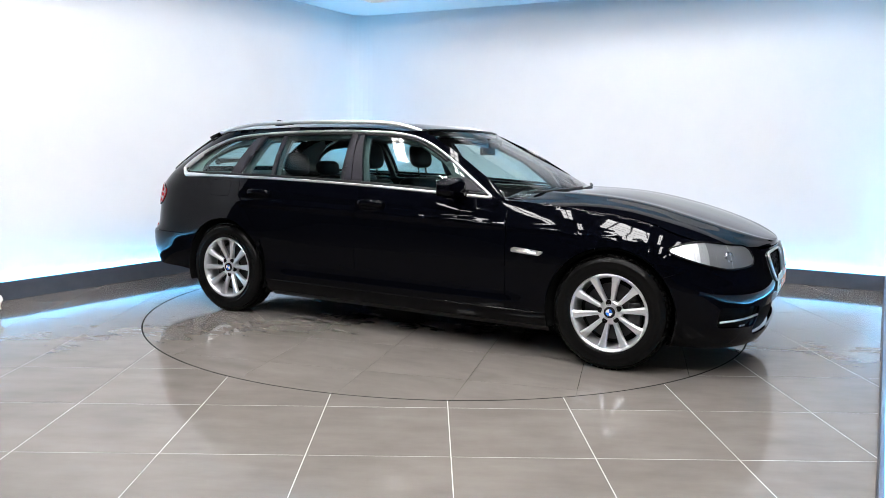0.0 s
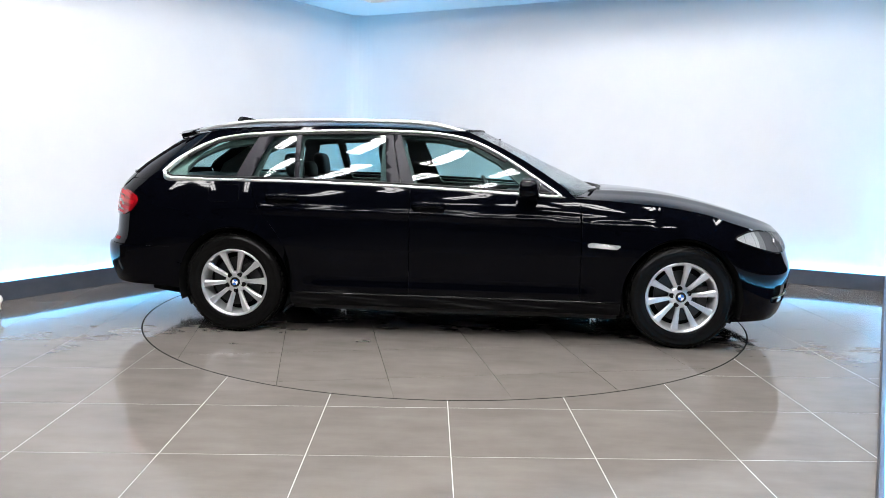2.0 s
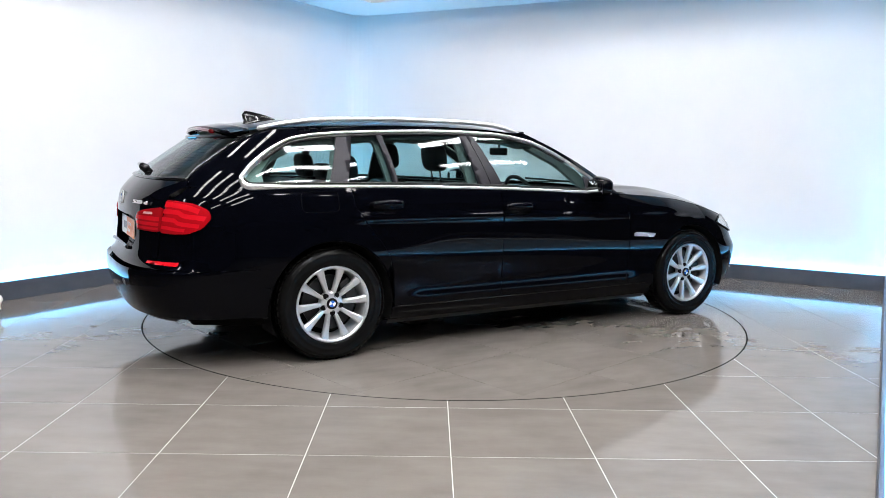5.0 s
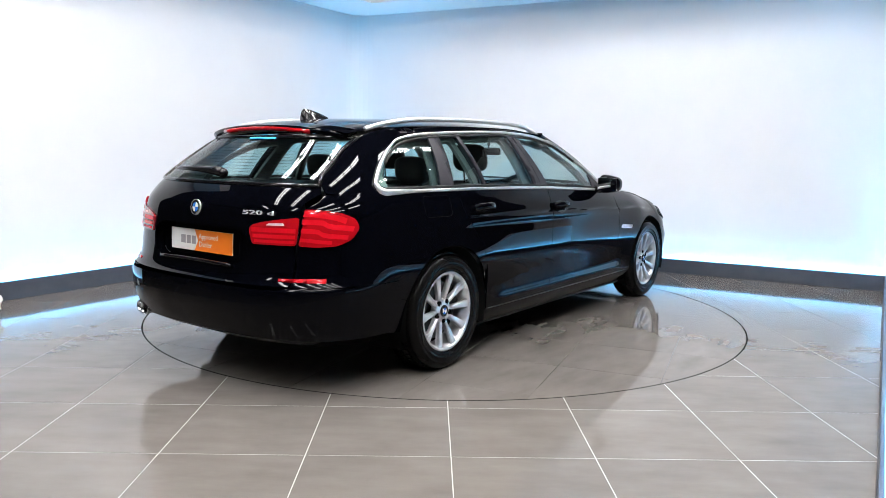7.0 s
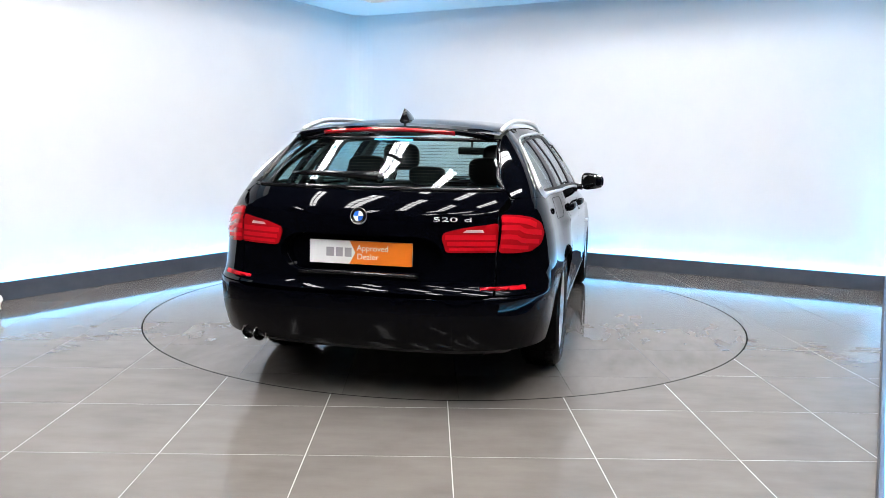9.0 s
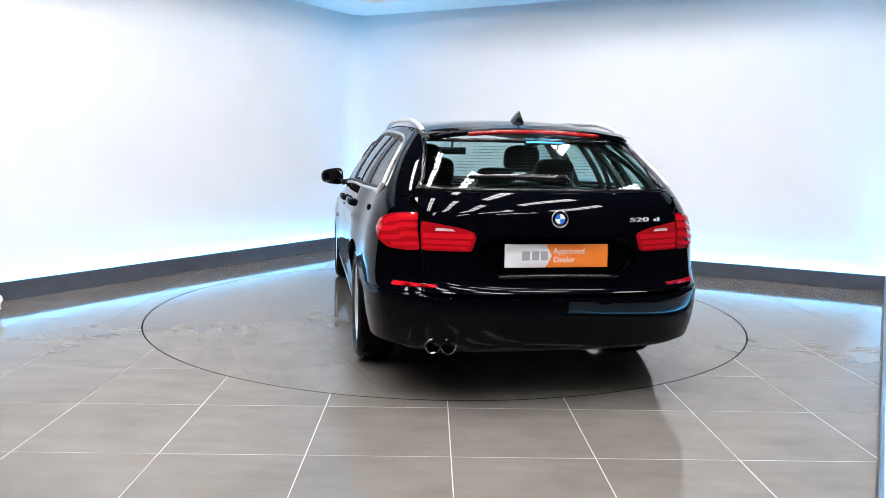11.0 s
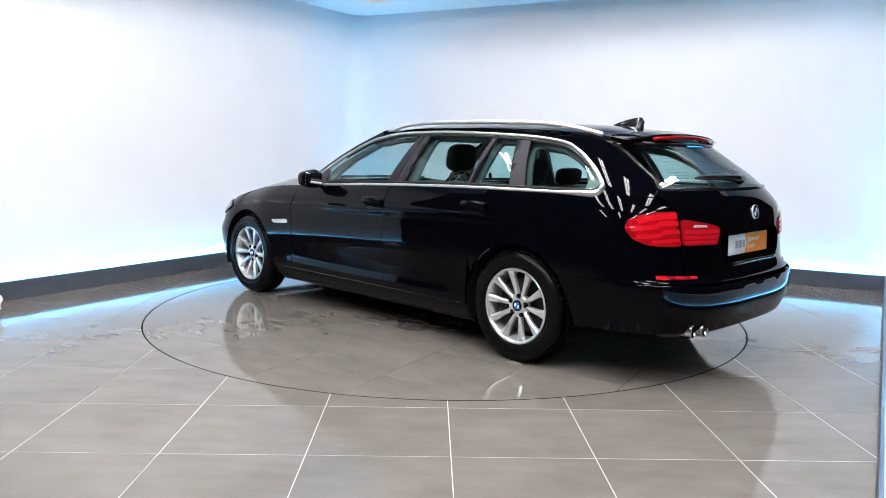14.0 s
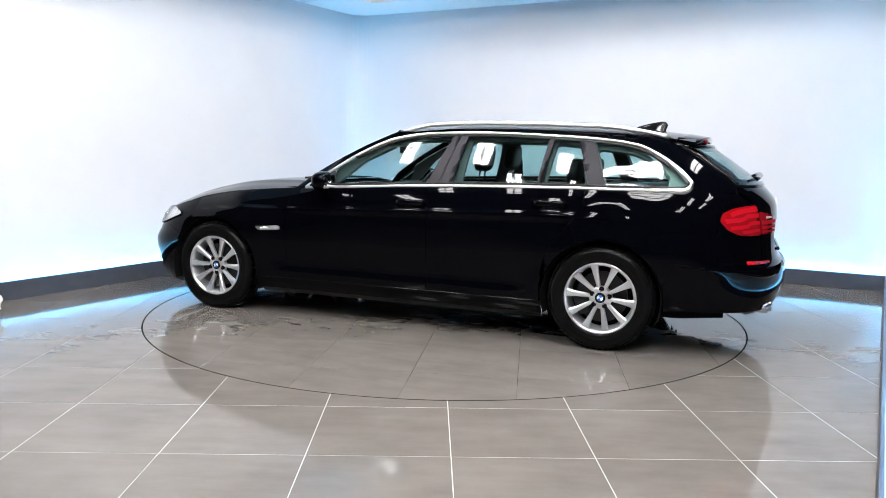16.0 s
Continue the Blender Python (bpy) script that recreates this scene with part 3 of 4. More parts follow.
# bumpers in one piece each, over the middle
def nose_skin(s, z):
    """Both halves of the front: s = 0 at the middle."""
    x, y, z2 = skin(XF + ARC - abs(s), z)
    return (x, y if s < 0 else -y, z2)


def tail_skin(s, z):
    x, y, z2 = skin(corner_rear(z) - ARC + abs(s), z)
    return (x, -y if s < 0 else y, z2)


def s_tail(y, z):
    """Run from the tail's middle to y metres off it."""
    return math.copysign(a_of_y(abs(y), z) - (corner_rear(z) - ARC), y)


def s_nose(y, z):
    return math.copysign(XF + ARC - a_of_y(abs(y), z, False), -y)


def mirror_loop(half):
    """A full outline from its half with s >= 0, from below the middle to above it."""
    return half + [(-s, z) for s, z in half[::-1]]


SN = XF + ARC
front_half = [(0.0, 0.155), (SN - 1.815, 0.17)] + [(SN - HUB_X - math.sqrt(ARCH ** 2 - (z - HUB_Z) ** 2) - 0.001, z) for z in (0.20, 0.26, 0.32, 0.38, 0.44, 0.50, 0.54, 0.572)] + [(SN - 1.88, 0.605), (SN - 1.968, 0.637), (SN - 2.05, 0.622), (s_nose(-0.66, 0.60), 0.60), (s_nose(-0.47, 0.60), 0.60), (s_nose(-0.45, 0.66), 0.66), (s_nose(-0.43, 0.715), 0.715), (0.0, 0.717)]
kidney = [rounded([(s_nose(y0 * k, 0.50), 0.515), (s_nose(y1 * k, 0.50), 0.525), (s_nose((y1 + 0.055) * k, 0.60), 0.61), (s_nose((y1 + 0.07) * k, 0.69), 0.692), (s_nose((y0 + 0.01) * k, 0.69), 0.702)], 0.04) for k in (1, -1) for y0, y1 in ((0.035, 0.30),)]
intake = rounded([(-0.42, 0.235), (0.42, 0.235), (0.38, 0.40), (-0.38, 0.40)], 0.05)
vents = [rounded([(s_nose(0.56 * k, 0.30), 0.295), (s_nose(0.80 * k, 0.3), 0.305), (s_nose(0.81 * k, 0.40), 0.425), (s_nose(0.54 * k, 0.40), 0.415)], 0.03) for k in (1, -1)]
patch("front_bumper", mirror_loop(front_half[1:-1]), M_PAINT, car, f=nose_skin, holes=kidney + [intake] + vents, grid=0.035)
for k, v in zip((1, -1), vents):
    patch("air_intake", v, M_WELL, car, f=nose_skin, lift=-0.03, thick=0.02)
    strip_on("intake_trim", [(s_nose(y * k, 0.36), 0.362 - 0.10 * (y - 0.56)) for y in (0.555, 0.62, 0.68, 0.74, 0.80)], M_CHROME, car, 0.006, f=nose_skin, lift=0.0, flat=0.8, label="bright trim bar in the air intake")
patch("air_intake", intake, M_WELL, car, f=nose_skin, lift=-0.03, thick=0.02)
for v in kidney:
    patch("grille", v, M_WELL, car, f=nose_skin, lift=-0.05, thick=0.0)
    strip_on("grille_frame", v, M_CHROME, car, 0.008, f=nose_skin, lift=0.006, closed=True, label="chrome grille surround")
    cx = sum(q[0] for q in v) / len(v)
    for j in range(-5, 6):
        strip_on("grille_slat", [(cx + j * 0.027, 0.515), (cx + j * 0.027, 0.60), (cx + j * 0.027, 0.68)], M_GLOSS, car, 0.006, f=nose_skin, lift=-0.012)
rear_half = [(0.0, 0.305), (0.55, 0.305), (0.95, 0.30), (ARC - corner_rear(0.29) - 1.875, 0.285)] + [(ARC - corner_rear(z) - HUB_X - math.sqrt(ARCH ** 2 - (z - HUB_Z) ** 2) - 0.001, z) for z in (0.31, 0.34, 0.38, 0.42, 0.455)] + [(ARC - corner_rear(0.47) - 1.898, 0.468), (ARC - corner_rear(LIP) - 1.928, LIP - 0.002), (s_tail(0.655, LIP), LIP - 0.002), (s_tail(0.60, LIP), LIP - 0.012), (0.0, LIP - 0.016)]
patch("rear_bumper", mirror_loop(rear_half[1:-1]), M_PAINT, car, f=tail_skin, grid=0.03, thick=0.03)
patch("bumper_insert", mirror_loop([(0.55, 0.265), (0.62, 0.302)]), M_PLASTIC, car, f=tail_skin, lift=-0.02, label="black plastic lower bumper insert")
plate_box = [(s_tail(-0.36, 0.7), 0.665), (s_tail(0.36, 0.7), 0.665), (s_tail(0.43, 0.75), 0.76), (s_tail(0.35, 0.83), 0.845), (s_tail(-0.35, 0.83), 0.845), (s_tail(-0.43, 0.75), 0.76)]
plate_hole = rounded(plate_box, 0.05)
gate_half = [(s_tail(0.655, LIP + 0.01) - 0.004, LIP + 0.004)] + [(s_tail(0.655, z) - 0.004, z) for z in (0.65, 0.75, 0.85, 0.95, 0.98)] + [(s_tail(0.69, 1.03) - 0.004, 1.03), (s_tail(0.665, 1.06), 1.06)]
patch("tailgate", mirror_loop(gate_half), M_PAINT, car, f=tail_skin, holes=[plate_hole], grid=0.03, thick=0.05)
patch("plate_recess", plate_hole, M_PAINT, car, f=tail_skin, lift=-0.055, thick=0.0)
glass_half = [(s_tail(0.655, 1.065), 1.065), (s_tail(0.62, 1.12), 1.12), (s_tail(0.585, 1.25), 1.25), (s_tail(0.575, 1.31), 1.31)]
patch("rear_window", mirror_loop(glass_half), M_GLASS, car, f=tail_skin, thick=0, lift=0.0, label="tinted rear window glass")
rim_half = mirror_loop(glass_half)
strip_on("rear_window_seal", dense(rim_half, 0.05), M_GLOSS, car, 0.012, f=tail_skin, lift=0.0, closed=True)

# rear lamps: one piece on the quarter panel, one on the tailgate, with light bars
for side in (1, -1):
    outer = rounded([(a_of_y(y, z), z) for y, z in ((0.660, 0.774), (0.735, 0.771), (0.80, 0.776), (0.838, 0.806), (0.848, 0.862), (0.832, 0.906), (0.79, 0.936), (0.73, 0.949), (0.660, 0.953))], 0.018)
    lamp = patch("rear_lamp", outer, M_RED, car, lift=0.008, side=side, grid=0.02, label="red rear lamp on the quarter panel")
    # stepped light guides, one inside the other
    for bar, r in ((((0.668, 0.930), (0.71, 0.928), (0.75, 0.922), (0.785, 0.912), (0.812, 0.896)), 0.013),
                   (((0.668, 0.893), (0.71, 0.892), (0.745, 0.889), (0.765, 0.874), (0.785, 0.868), (0.815, 0.864), (0.836, 0.858)), 0.012),
                   (((0.668, 0.850), (0.705, 0.849), (0.735, 0.846), (0.752, 0.832), (0.775, 0.826), (0.808, 0.822), (0.828, 0.818)), 0.011),
                   (((0.668, 0.806), (0.705, 0.804), (0.745, 0.798), (0.785, 0.794)), 0.009)):
        band = [(a_of_y(y, z + r), z + r) for y, z in bar] + [(a_of_y(y, z - r), z - r) for y, z in bar[::-1]]
        patch("light_guide", band, M_RED_BRIGHT, lamp, side=side, lift=0.0105, thick=0.004, grid=0.02, step=0.02, label="bright stepped light guide")
    inner = rounded([(a_of_y(y, z), z) for y, z in ((0.652, 0.776), (0.652, 0.914), (0.56, 0.901), (0.479, 0.888), (0.412, 0.868), (0.403, 0.845), (0.425, 0.776))], 0.015)
    lamp = patch("tailgate_lamp", inner, M_RED, car, lift=0.008, side=side, grid=0.02, label="red rear lamp on the tailgate")
    for zz, y0, r in ((0.848, 0.42, 0.011), (0.818, 0.43, 0.009), (0.793, 0.44, 0.007)):
        band = [(a_of_y(y0 + (0.645 - y0) * k / 5, zz + q), zz + q) for q, ks in ((r, range(6)), (-r, range(5, -1, -1))) for k in ks]
        patch("light_guide", band, M_RED_BRIGHT, lamp, side=side, lift=0.0105, thick=0.004, grid=0.02, step=0.02, label="bright straight light guide")
    patch("reversing_lens", [(a_of_y(y, z), z) for y, z in ((0.50, 0.871), (0.592, 0.871), (0.585, 0.884), (0.515, 0.882))], M_REVERSING, lamp, lift=0.011, side=side, thick=0.004, label="pale reversing light")
    patch("reflector", [(a_of_y(0.59, 0.60), 0.600), (a_of_y(0.79, 0.60), 0.598), (a_of_y(0.785, 0.62), 0.620), (a_of_y(0.585, 0.62), 0.614)], M_RED_BRIGHT, car, lift=0.004, side=side, thick=0.006, label="narrow red reflector")

# bonnet, roof, windscreen
def grid_mesh(name, rows, mat, parent, label="", thick=0.0, smooth=True):
    bm = bmesh.new()
    vs = [[bm.verts.new(p) for p in r] for r in rows]
    for r, s in zip(vs, vs[1:]):
        for k in range(len(r) - 1):
            bm.faces.new((r[k], r[k + 1], s[k + 1], s[k]))
    bmesh.ops.remove_doubles(bm, verts=bm.verts, dist=1e-5)
    bmesh.ops.recalc_face_normals(bm, faces=bm.faces)
    if sum(f.normal.z for f in bm.faces) < 0:
        bmesh.ops.reverse_faces(bm, faces=bm.faces)
    return part(name, bm, mat, parent, label)


hood_mid = soften(curve([(0.75, 1.0), (1.0, 1.008), (1.2, 1.006), (1.43, 0.988), (1.7, 0.935), (1.82, 0.907), (2.0, 0.852), (2.16, 0.793), (2.28, 0.737), (2.31, 0.717)]), 0.22)
rows = []
for k in range(61):
    a = 0.77 + (SN - 0.77) * k / 60
    if k == 60:
        a -= 1e-4
    zt = belt(a) if a < XF else belt(min(2.6, XF + (a - XF) * 0.93))
    x, y, z = skin(a, zt)
    zm = max(z, hood_mid(x))
    row = []
    for j in range(-18, 19):
        s = j / 18
        crease = 0.010 * math.exp(-((abs(s) - 0.62) / 0.07) ** 2) * min(1, y / 0.6)
        row.append((x, y * s, z + (zm - z) * (1 - abs(s) ** 3.0) + crease + 0.002))
    rows.append(row)
grid_mesh("bonnet", rows, M_PAINT, car)
rows = []
for k in range(49):
    x = -1.99 + (0.06 + 1.99) * k / 48
    e, w = edge_top(x), width(x, edge_top(x)) + 0.004
    bow = 0.0 if x < -0.5 else 0.09 * ((x + 0.5) / 0.56) ** 2
    row = []
    for j in range(-16, 17):
        s = j / 16
        xx = x + bow * (1 - abs(s) ** 2.2)
        row.append((xx, w * s, e + (max(roof_mid(xx), e) - e) * (1 - abs(s) ** 2.3) + 0.002))
    rows.append(row)
grid_mesh("roof", rows, M_PAINT, car)
patch("windscreen", [(-0.60, 1.38), (-0.78, 1.02), (-0.80, 0.955), (0.80, 0.955), (0.78, 1.02), (0.60, 1.38)], M_SCREEN, car, f=screen, thick=0, label="clear windscreen", grid=0.05)
strip_on("windscreen_seal", dense([(-0.605, 1.385), (0.605, 1.385)], 0.05), M_GLOSS, car, 0.010, f=screen)
# roof spoiler over the rear window
rows = []
for k in range(9):
    t = k / 8
    row = []
    for j in range(-14, 15):
        s = j / 14
        x0 = -1.93 + 0.05 * abs(s) ** 3
        x = x0 - 0.13 * t * (1 - 0.25 * abs(s) ** 4)
        row.append((x, 0.555 * s, roof_mid(x) + 0.008 - 0.045 * abs(s) ** 2.3 - 0.02 * t * abs(s) ** 6))
    rows.append(row)
sp = grid_mesh("roof_spoiler", rows, M_PAINT, car)
mod = sp.modifiers.new("thickness", "SOLIDIFY")
mod.thickness, mod.offset = 0.028, -1
bm = bmesh.new()
tube(bm, [(-2.058 + 0.02 * abs(s) ** 3, 0.36 * s, 1.358 - 0.018 * abs(s) ** 2) for s in [j / 8 for j in range(-8, 9)]], 0.013, 6)
part("brake_light", bm, M_RED, car, "red high brake light in the spoiler edge")
# roof rails
for side in (1, -1):
    pts = []
    for k in range(33):
        t = k / 32
        x = -1.83 + 1.89 * t
        up = 0.034 * min(1.0, t * 5, (1 - t) * 9) ** 0.8
        pts.append((x, (0.572 + 0.02 * math.sin(t * math.pi)) * side, edge_top(x) + 0.006 + up))
    bm = bmesh.new()
    tube(bm, pts, 0.014, 8)
    part("roof_rail", bm, M_RAIL, car, "satin aluminium roof rail")
# underbody and wheel wells
bm = bmesh.new()
prism(bm, [(-2.22, -0.55), (-1.95, -0.70), (1.8, -0.72), (2.12, -0.45), (2.12, 0.45), (1.8, 0.72), (-1.95, 0.70), (-2.22, 0.55)], 0.215, 0.31)
bmesh.ops.recalc_face_normals(bm, faces=bm.faces)
part("underbody", bm, M_WELL, car)
for sx in (1, -1):
    for side in (1, -1):
        bm = bmesh.new()
        lathe(bm, [(ARCH - 0.004, 0.0), (ARCH - 0.02, -0.06), (ARCH - 0.01, -0.30), (0.05, -0.31)], 40, pose(HUB_X * sx, 0.905 * side, HUB_Z, 90 if side < 0 else -90))
        bmesh.ops.delete(bm, geom=[v for v in bm.verts if v.co.z < 0.16], context="VERTS")
        part("wheel_well", bm, M_WELL, car)


# wheels: wheel > tyre, rim, hub cap, bolts, brake disc; axis along local z, outer face up
def wheel():
    seg = 72
    bm = bmesh.new()
    prof = [(0.222, 0.075), (0.232, 0.098), (0.240, 0.1065), (0.246, 0.1045), (0.262, 0.110), (0.268, 0.1125), (0.273, 0.1105), (0.295, 0.112), (0.300, 0.1135), (0.305, 0.1095), (0.318, 0.102), (0.329, 0.088), (0.333, 0.07), (0.338, 0.03), (0.338, -0.03), (0.333, -0.07), (0.318, -0.10), (0.28, -0.11), (0.23, -0.09)]
    lathe(bm, prof, seg)
    # tread blocks
    for row, (r, h) in enumerate(((0.3335, 0.062), (0.338, 0.022), (0.338, -0.022), (0.3335, -0.062))):
        for k in range(56):
            a = (k + 0.5 * (row % 2)) * 2 * math.pi / 56
            m = Matrix.Rotation(a, 4, "Z") @ Matrix.Translation((r, 0, h)) @ Matrix.Rotation(radians(12 if row % 2 else -12), 4, "X")
            bmesh.ops.create_cube(bm, size=1.0, matrix=m @ Matrix.Diagonal((0.012, 0.028, 0.030, 1)))
    bmesh.ops.recalc_face_normals(bm, faces=bm.faces)
    w = part("wheel", bm, M_RUBBER, car, "black tyre on a silver ten-spoke alloy wheel")
    for p in w.data.polygons:
        p.use_smooth = len(p.vertices) == 4 and p.index < seg * 18
    bm = bmesh.new()
    lathe(bm, [(0.232, 0.092), (0.229, 0.100), (0.221, 0.100), (0.214, 0.092), (0.207, 0.075), (0.200, 0.03), (0.198, -0.09)], 72)
    bmesh.ops.recalc_face_normals(bm, faces=bm.faces)
    part("rim", bm, M_ALLOY, w, "silver alloy rim")
    # spokes flare towards the rim
    for k in range(10):
        bm = bmesh.new()
        secs = []
        for r, hw, h, dep in ((0.045, 0.0115, 0.064, 0.03), (0.075, 0.012, 0.068, 0.03), (0.12, 0.0145, 0.077, 0.028), (0.165, 0.018, 0.085, 0.026), (0.197, 0.0225, 0.090, 0.026), (0.214, 0.028, 0.092, 0.03)):
            secs.append([bm.verts.new(q) for q in ((r, -hw, h - dep), (r, -hw, h - 0.006), (r, -hw * 0.6, h), (r, hw * 0.6, h), (r, hw, h - 0.006), (r, hw, h - dep))])
        for s, t in zip(secs, secs[1:]):
            for j in range(6):
                bm.faces.new((s[j], s[(j + 1) % 6], t[(j + 1) % 6], t[j]))
        bm.faces.new(secs[0]), bm.faces.new(secs[-1])
        bmesh.ops.recalc_face_normals(bm, faces=bm.faces)
        sp = part("spoke", bm, M_ALLOY, w, smooth=False)
        sp.matrix_basis = Matrix.Rotation((k + 0.25) * math.pi / 5, 4, "Z")
    bm = bmesh.new()
    lathe(bm, [(0.0305, 0.071), (0.036, 0.070), (0.056, 0.069), (0.068, 0.066), (0.073, 0.058), (0.073, 0.03)], 40)
    bmesh.ops.recalc_face_normals(bm, faces=bm.faces)
    part("hub", bm, M_ALLOY, w)
    for k in range(5):
        bm = bmesh.new()
        a = (k + 0.375) * 2 * math.pi / 5
        m = Matrix.Rotation(a, 4, "Z") @ Matrix.Translation((0.057, 0, 0.0685))
        lathe(bm, [(0.0005, 0.0035), (0.007, 0.0035), (0.008, 0.001), (0.015, 0.0008), (0.0165, 0.0022), (0.0165, -0.01)], 14, m)
        bmesh.ops.recalc_face_normals(bm, faces=bm.faces)
        part("wheel_bolt", bm, M_WELL, w)
    bm = bmesh.new()
    rings = lathe(bm, [(0.0005, 0.079), (0.020, 0.078), (0.0265, 0.077), (0.0268, 0.0785), (0.033, 0.077), (0.034, 0.068)], 32)
    bmesh.ops.recalc_face_normals(bm, faces=bm.faces)
    cap = part("hub_cap", bm, [M_WHITE, M_BLUE, M_GLOSS], w, "round hub cap in blue, white and black")
    for p in cap.data.polygons:
        c = p.center
        r = math.hypot(c.x, c.y)
        p.material_index = 2 if r > 0.0205 else (1 if c.x * c.y > 0 else 0)
    bm = bmesh.new()
    lathe(bm, [(0.07, 0.02), (0.165, 0.02), (0.165, 0.0), (0.07, 0.0)], 48)
    bmesh.ops.recalc_face_normals(bm, faces=bm.faces)
    part("brake_disc", bm, M_DISC, w, smooth=False)
    bm = bmesh.new()
    lathe(bm, [(0.0005, -0.02), (0.198, -0.02)], 48)
    part("backing", bm, M_WELL, w)
    bm = bmesh.new()
    box(bm, (0.10, -0.07, 0.0), (0.175, 0.07, 0.045), 0.01)
    part("brake_caliper", bm, M_DISC, w)
    return w


w0 = wheel()
TRACK = 0.802
spots = [(HUB_X, -1), (-HUB_X, -1), (HUB_X, 1), (-HUB_X, 1)]
for k, (x, side) in enumerate(spots):
    m = pose(x, TRACK * side, HUB_Z + 0.006, 90 if side < 0 else -90, 0, 0) @ pose(0, 0, 0, 0, 0, (k * 31) % 72)
    if k == 0:
        w0.matrix_basis = m
    else:
        copy_thing(w0, m)


# ---- fittings of the car ----
def nose_a(y, z):
    return a_of_y(y, z, False)


HEAD = [(a_of_x(x, z), z) for x, z in ((1.800, 0.722), (1.868, 0.757), (1.942, 0.769), (2.007, 0.764), (2.086, 0.753), (2.145, 0.743), (2.184, 0.708), (2.200, 0.645), (2.112, 0.629), (2.024, 0.645), (1.915, 0.676))]
HEAD = smooth_loop(HEAD, 4)
for side in (1, -1):
    patch("lamp_housing", [(1.79, 0.70), (1.87, 0.61), (1.99, 0.60), (nose_a(0.66, 0.60), 0.595), (nose_a(0.465, 0.60), 0.595), (nose_a(0.445, 0.66), 0.66), (nose_a(0.425, 0.715), 0.722), (nose_a(0.55, 0.74), 0.745), (2.05, 0.765), (1.925, 0.79), (1.80, 0.80)], M_PAINT, car, side=side, lift=-0.001, label="black panel round the headlamp")
    lamp = patch("headlamp", HEAD, M_REFLECTOR, car, side=side, lift=0.001, thick=0.0, grid=0.02, label="headlamp with chrome reflector and clear lens")
    bounds = [a_of_x(x, 0.70) for x in (1.76, 1.87, 1.90, 1.935, 1.96, 2.0, 2.035, 2.10, 2.15, 2.24)]
    for k, (a0, a1) in enumerate(zip(bounds, bounds[1:])):
        face = cut(cut(HEAD, lambda s: s[0] - a0 - 0.001), lambda s: a1 - 0.001 - s[0])
        if len(face) > 2:
            patch("reflector_facet", face, (M_FACET, M_FACET, M_FACET, M_FACET, M_REFLECTOR, M_FACET_GREY, M_FACET_GREY, M_FACET_GREY, M_FACET_GREY)[k], lamp, side=side, lift=0.003 + 0.002 * (k % 2), thick=0.0, grid=0.02, label="faceted lamp reflector")
    for yy, zz, rr in ((0.712, 0.694, 0.030),):
        bm = bmesh.new()
        p = Vector(skin(nose_a(yy, zz), zz))
        n = normal_of(skin, nose_a(yy, zz), zz)
        fw = (Vector((1, 0.25, 0)) * 0.5 + n).normalized()
        m = Matrix.Translation((p.x, p.y * side, p.z)) @ Vector((fw.x, fw.y * side, fw.z)).to_track_quat("Z", "Y").to_matrix().to_4x4()
        lathe(bm, [(0.0005, 0.000), (rr * 0.5, -0.001), (rr * 0.72, -0.004), (rr * 0.75, 0.006), (rr * 0.95, 0.009), (rr, 0.004), (rr, -0.01)], 28, m)
        bmesh.ops.recalc_face_normals(bm, faces=bm.faces)
        part("projector", bm, M_PROJECTOR, lamp, "round projector with a bright ring")
    patch("lens", HEAD, M_LENS, lamp, side=side, lift=0.012, thick=0.011, grid=0.02, label="clear headlamp lens")
    strip_on("lamp_edge", HEAD, M_GLOSS, lamp, 0.005, side, lift=0.007, closed=True)
    # door mirror
    bm = bmesh.new()
    bmesh.ops.create_uvsphere(bm, u_segments=28, v_segments=18, radius=1.0)
    for v in bm.verts:
        c = v.co
        e = 0.62
        q = Vector([math.copysign(abs(t) ** e, t) for t in c])
        x = q.x * (0.075 if q.x > 0 else 0.05)
        v.co = (0.475 + x - 0.018 * q.y, (0.982 + q.y * 0.092) * side, 1.022 + q.z * (0.066 - 0.014 * q.y) * (1 if x < 0.02 else 1))
    bmesh.ops.recalc_face_normals(bm, faces=bm.faces)
    mir = part("door_mirror", bm, M_PAINT, car, "black door mirror")
    bm = bmesh.new()
    tube(bm, [(0.485, 0.90 * side, 0.972), (0.50, 0.86 * side, 0.976), (0.53, 0.82 * side, 0.985)], 0.024, 10)
    part("mirror_arm", bm, M_GLOSS, mir)
    bm = bmesh.new()
    box(bm, (0.4205, 0.905, 0.974), (0.4265, 1.058, 1.07), 0.002)
    for v in bm.verts:
        v.co.y *= side
    bmesh.ops.recalc_face_normals(bm, faces=bm.faces)
    part("mirror_glass", bm, M_MIRROR, mir, "mirror glass", smooth=False)
    patch("mirror_base", rounded([(0.46, belt(0.46) + 0.012), (0.67, belt(0.67) + 0.012), (0.56, 1.05), (0.47, 1.10)], 0.02), M_SATIN, car, side=side, lift=-0.002)
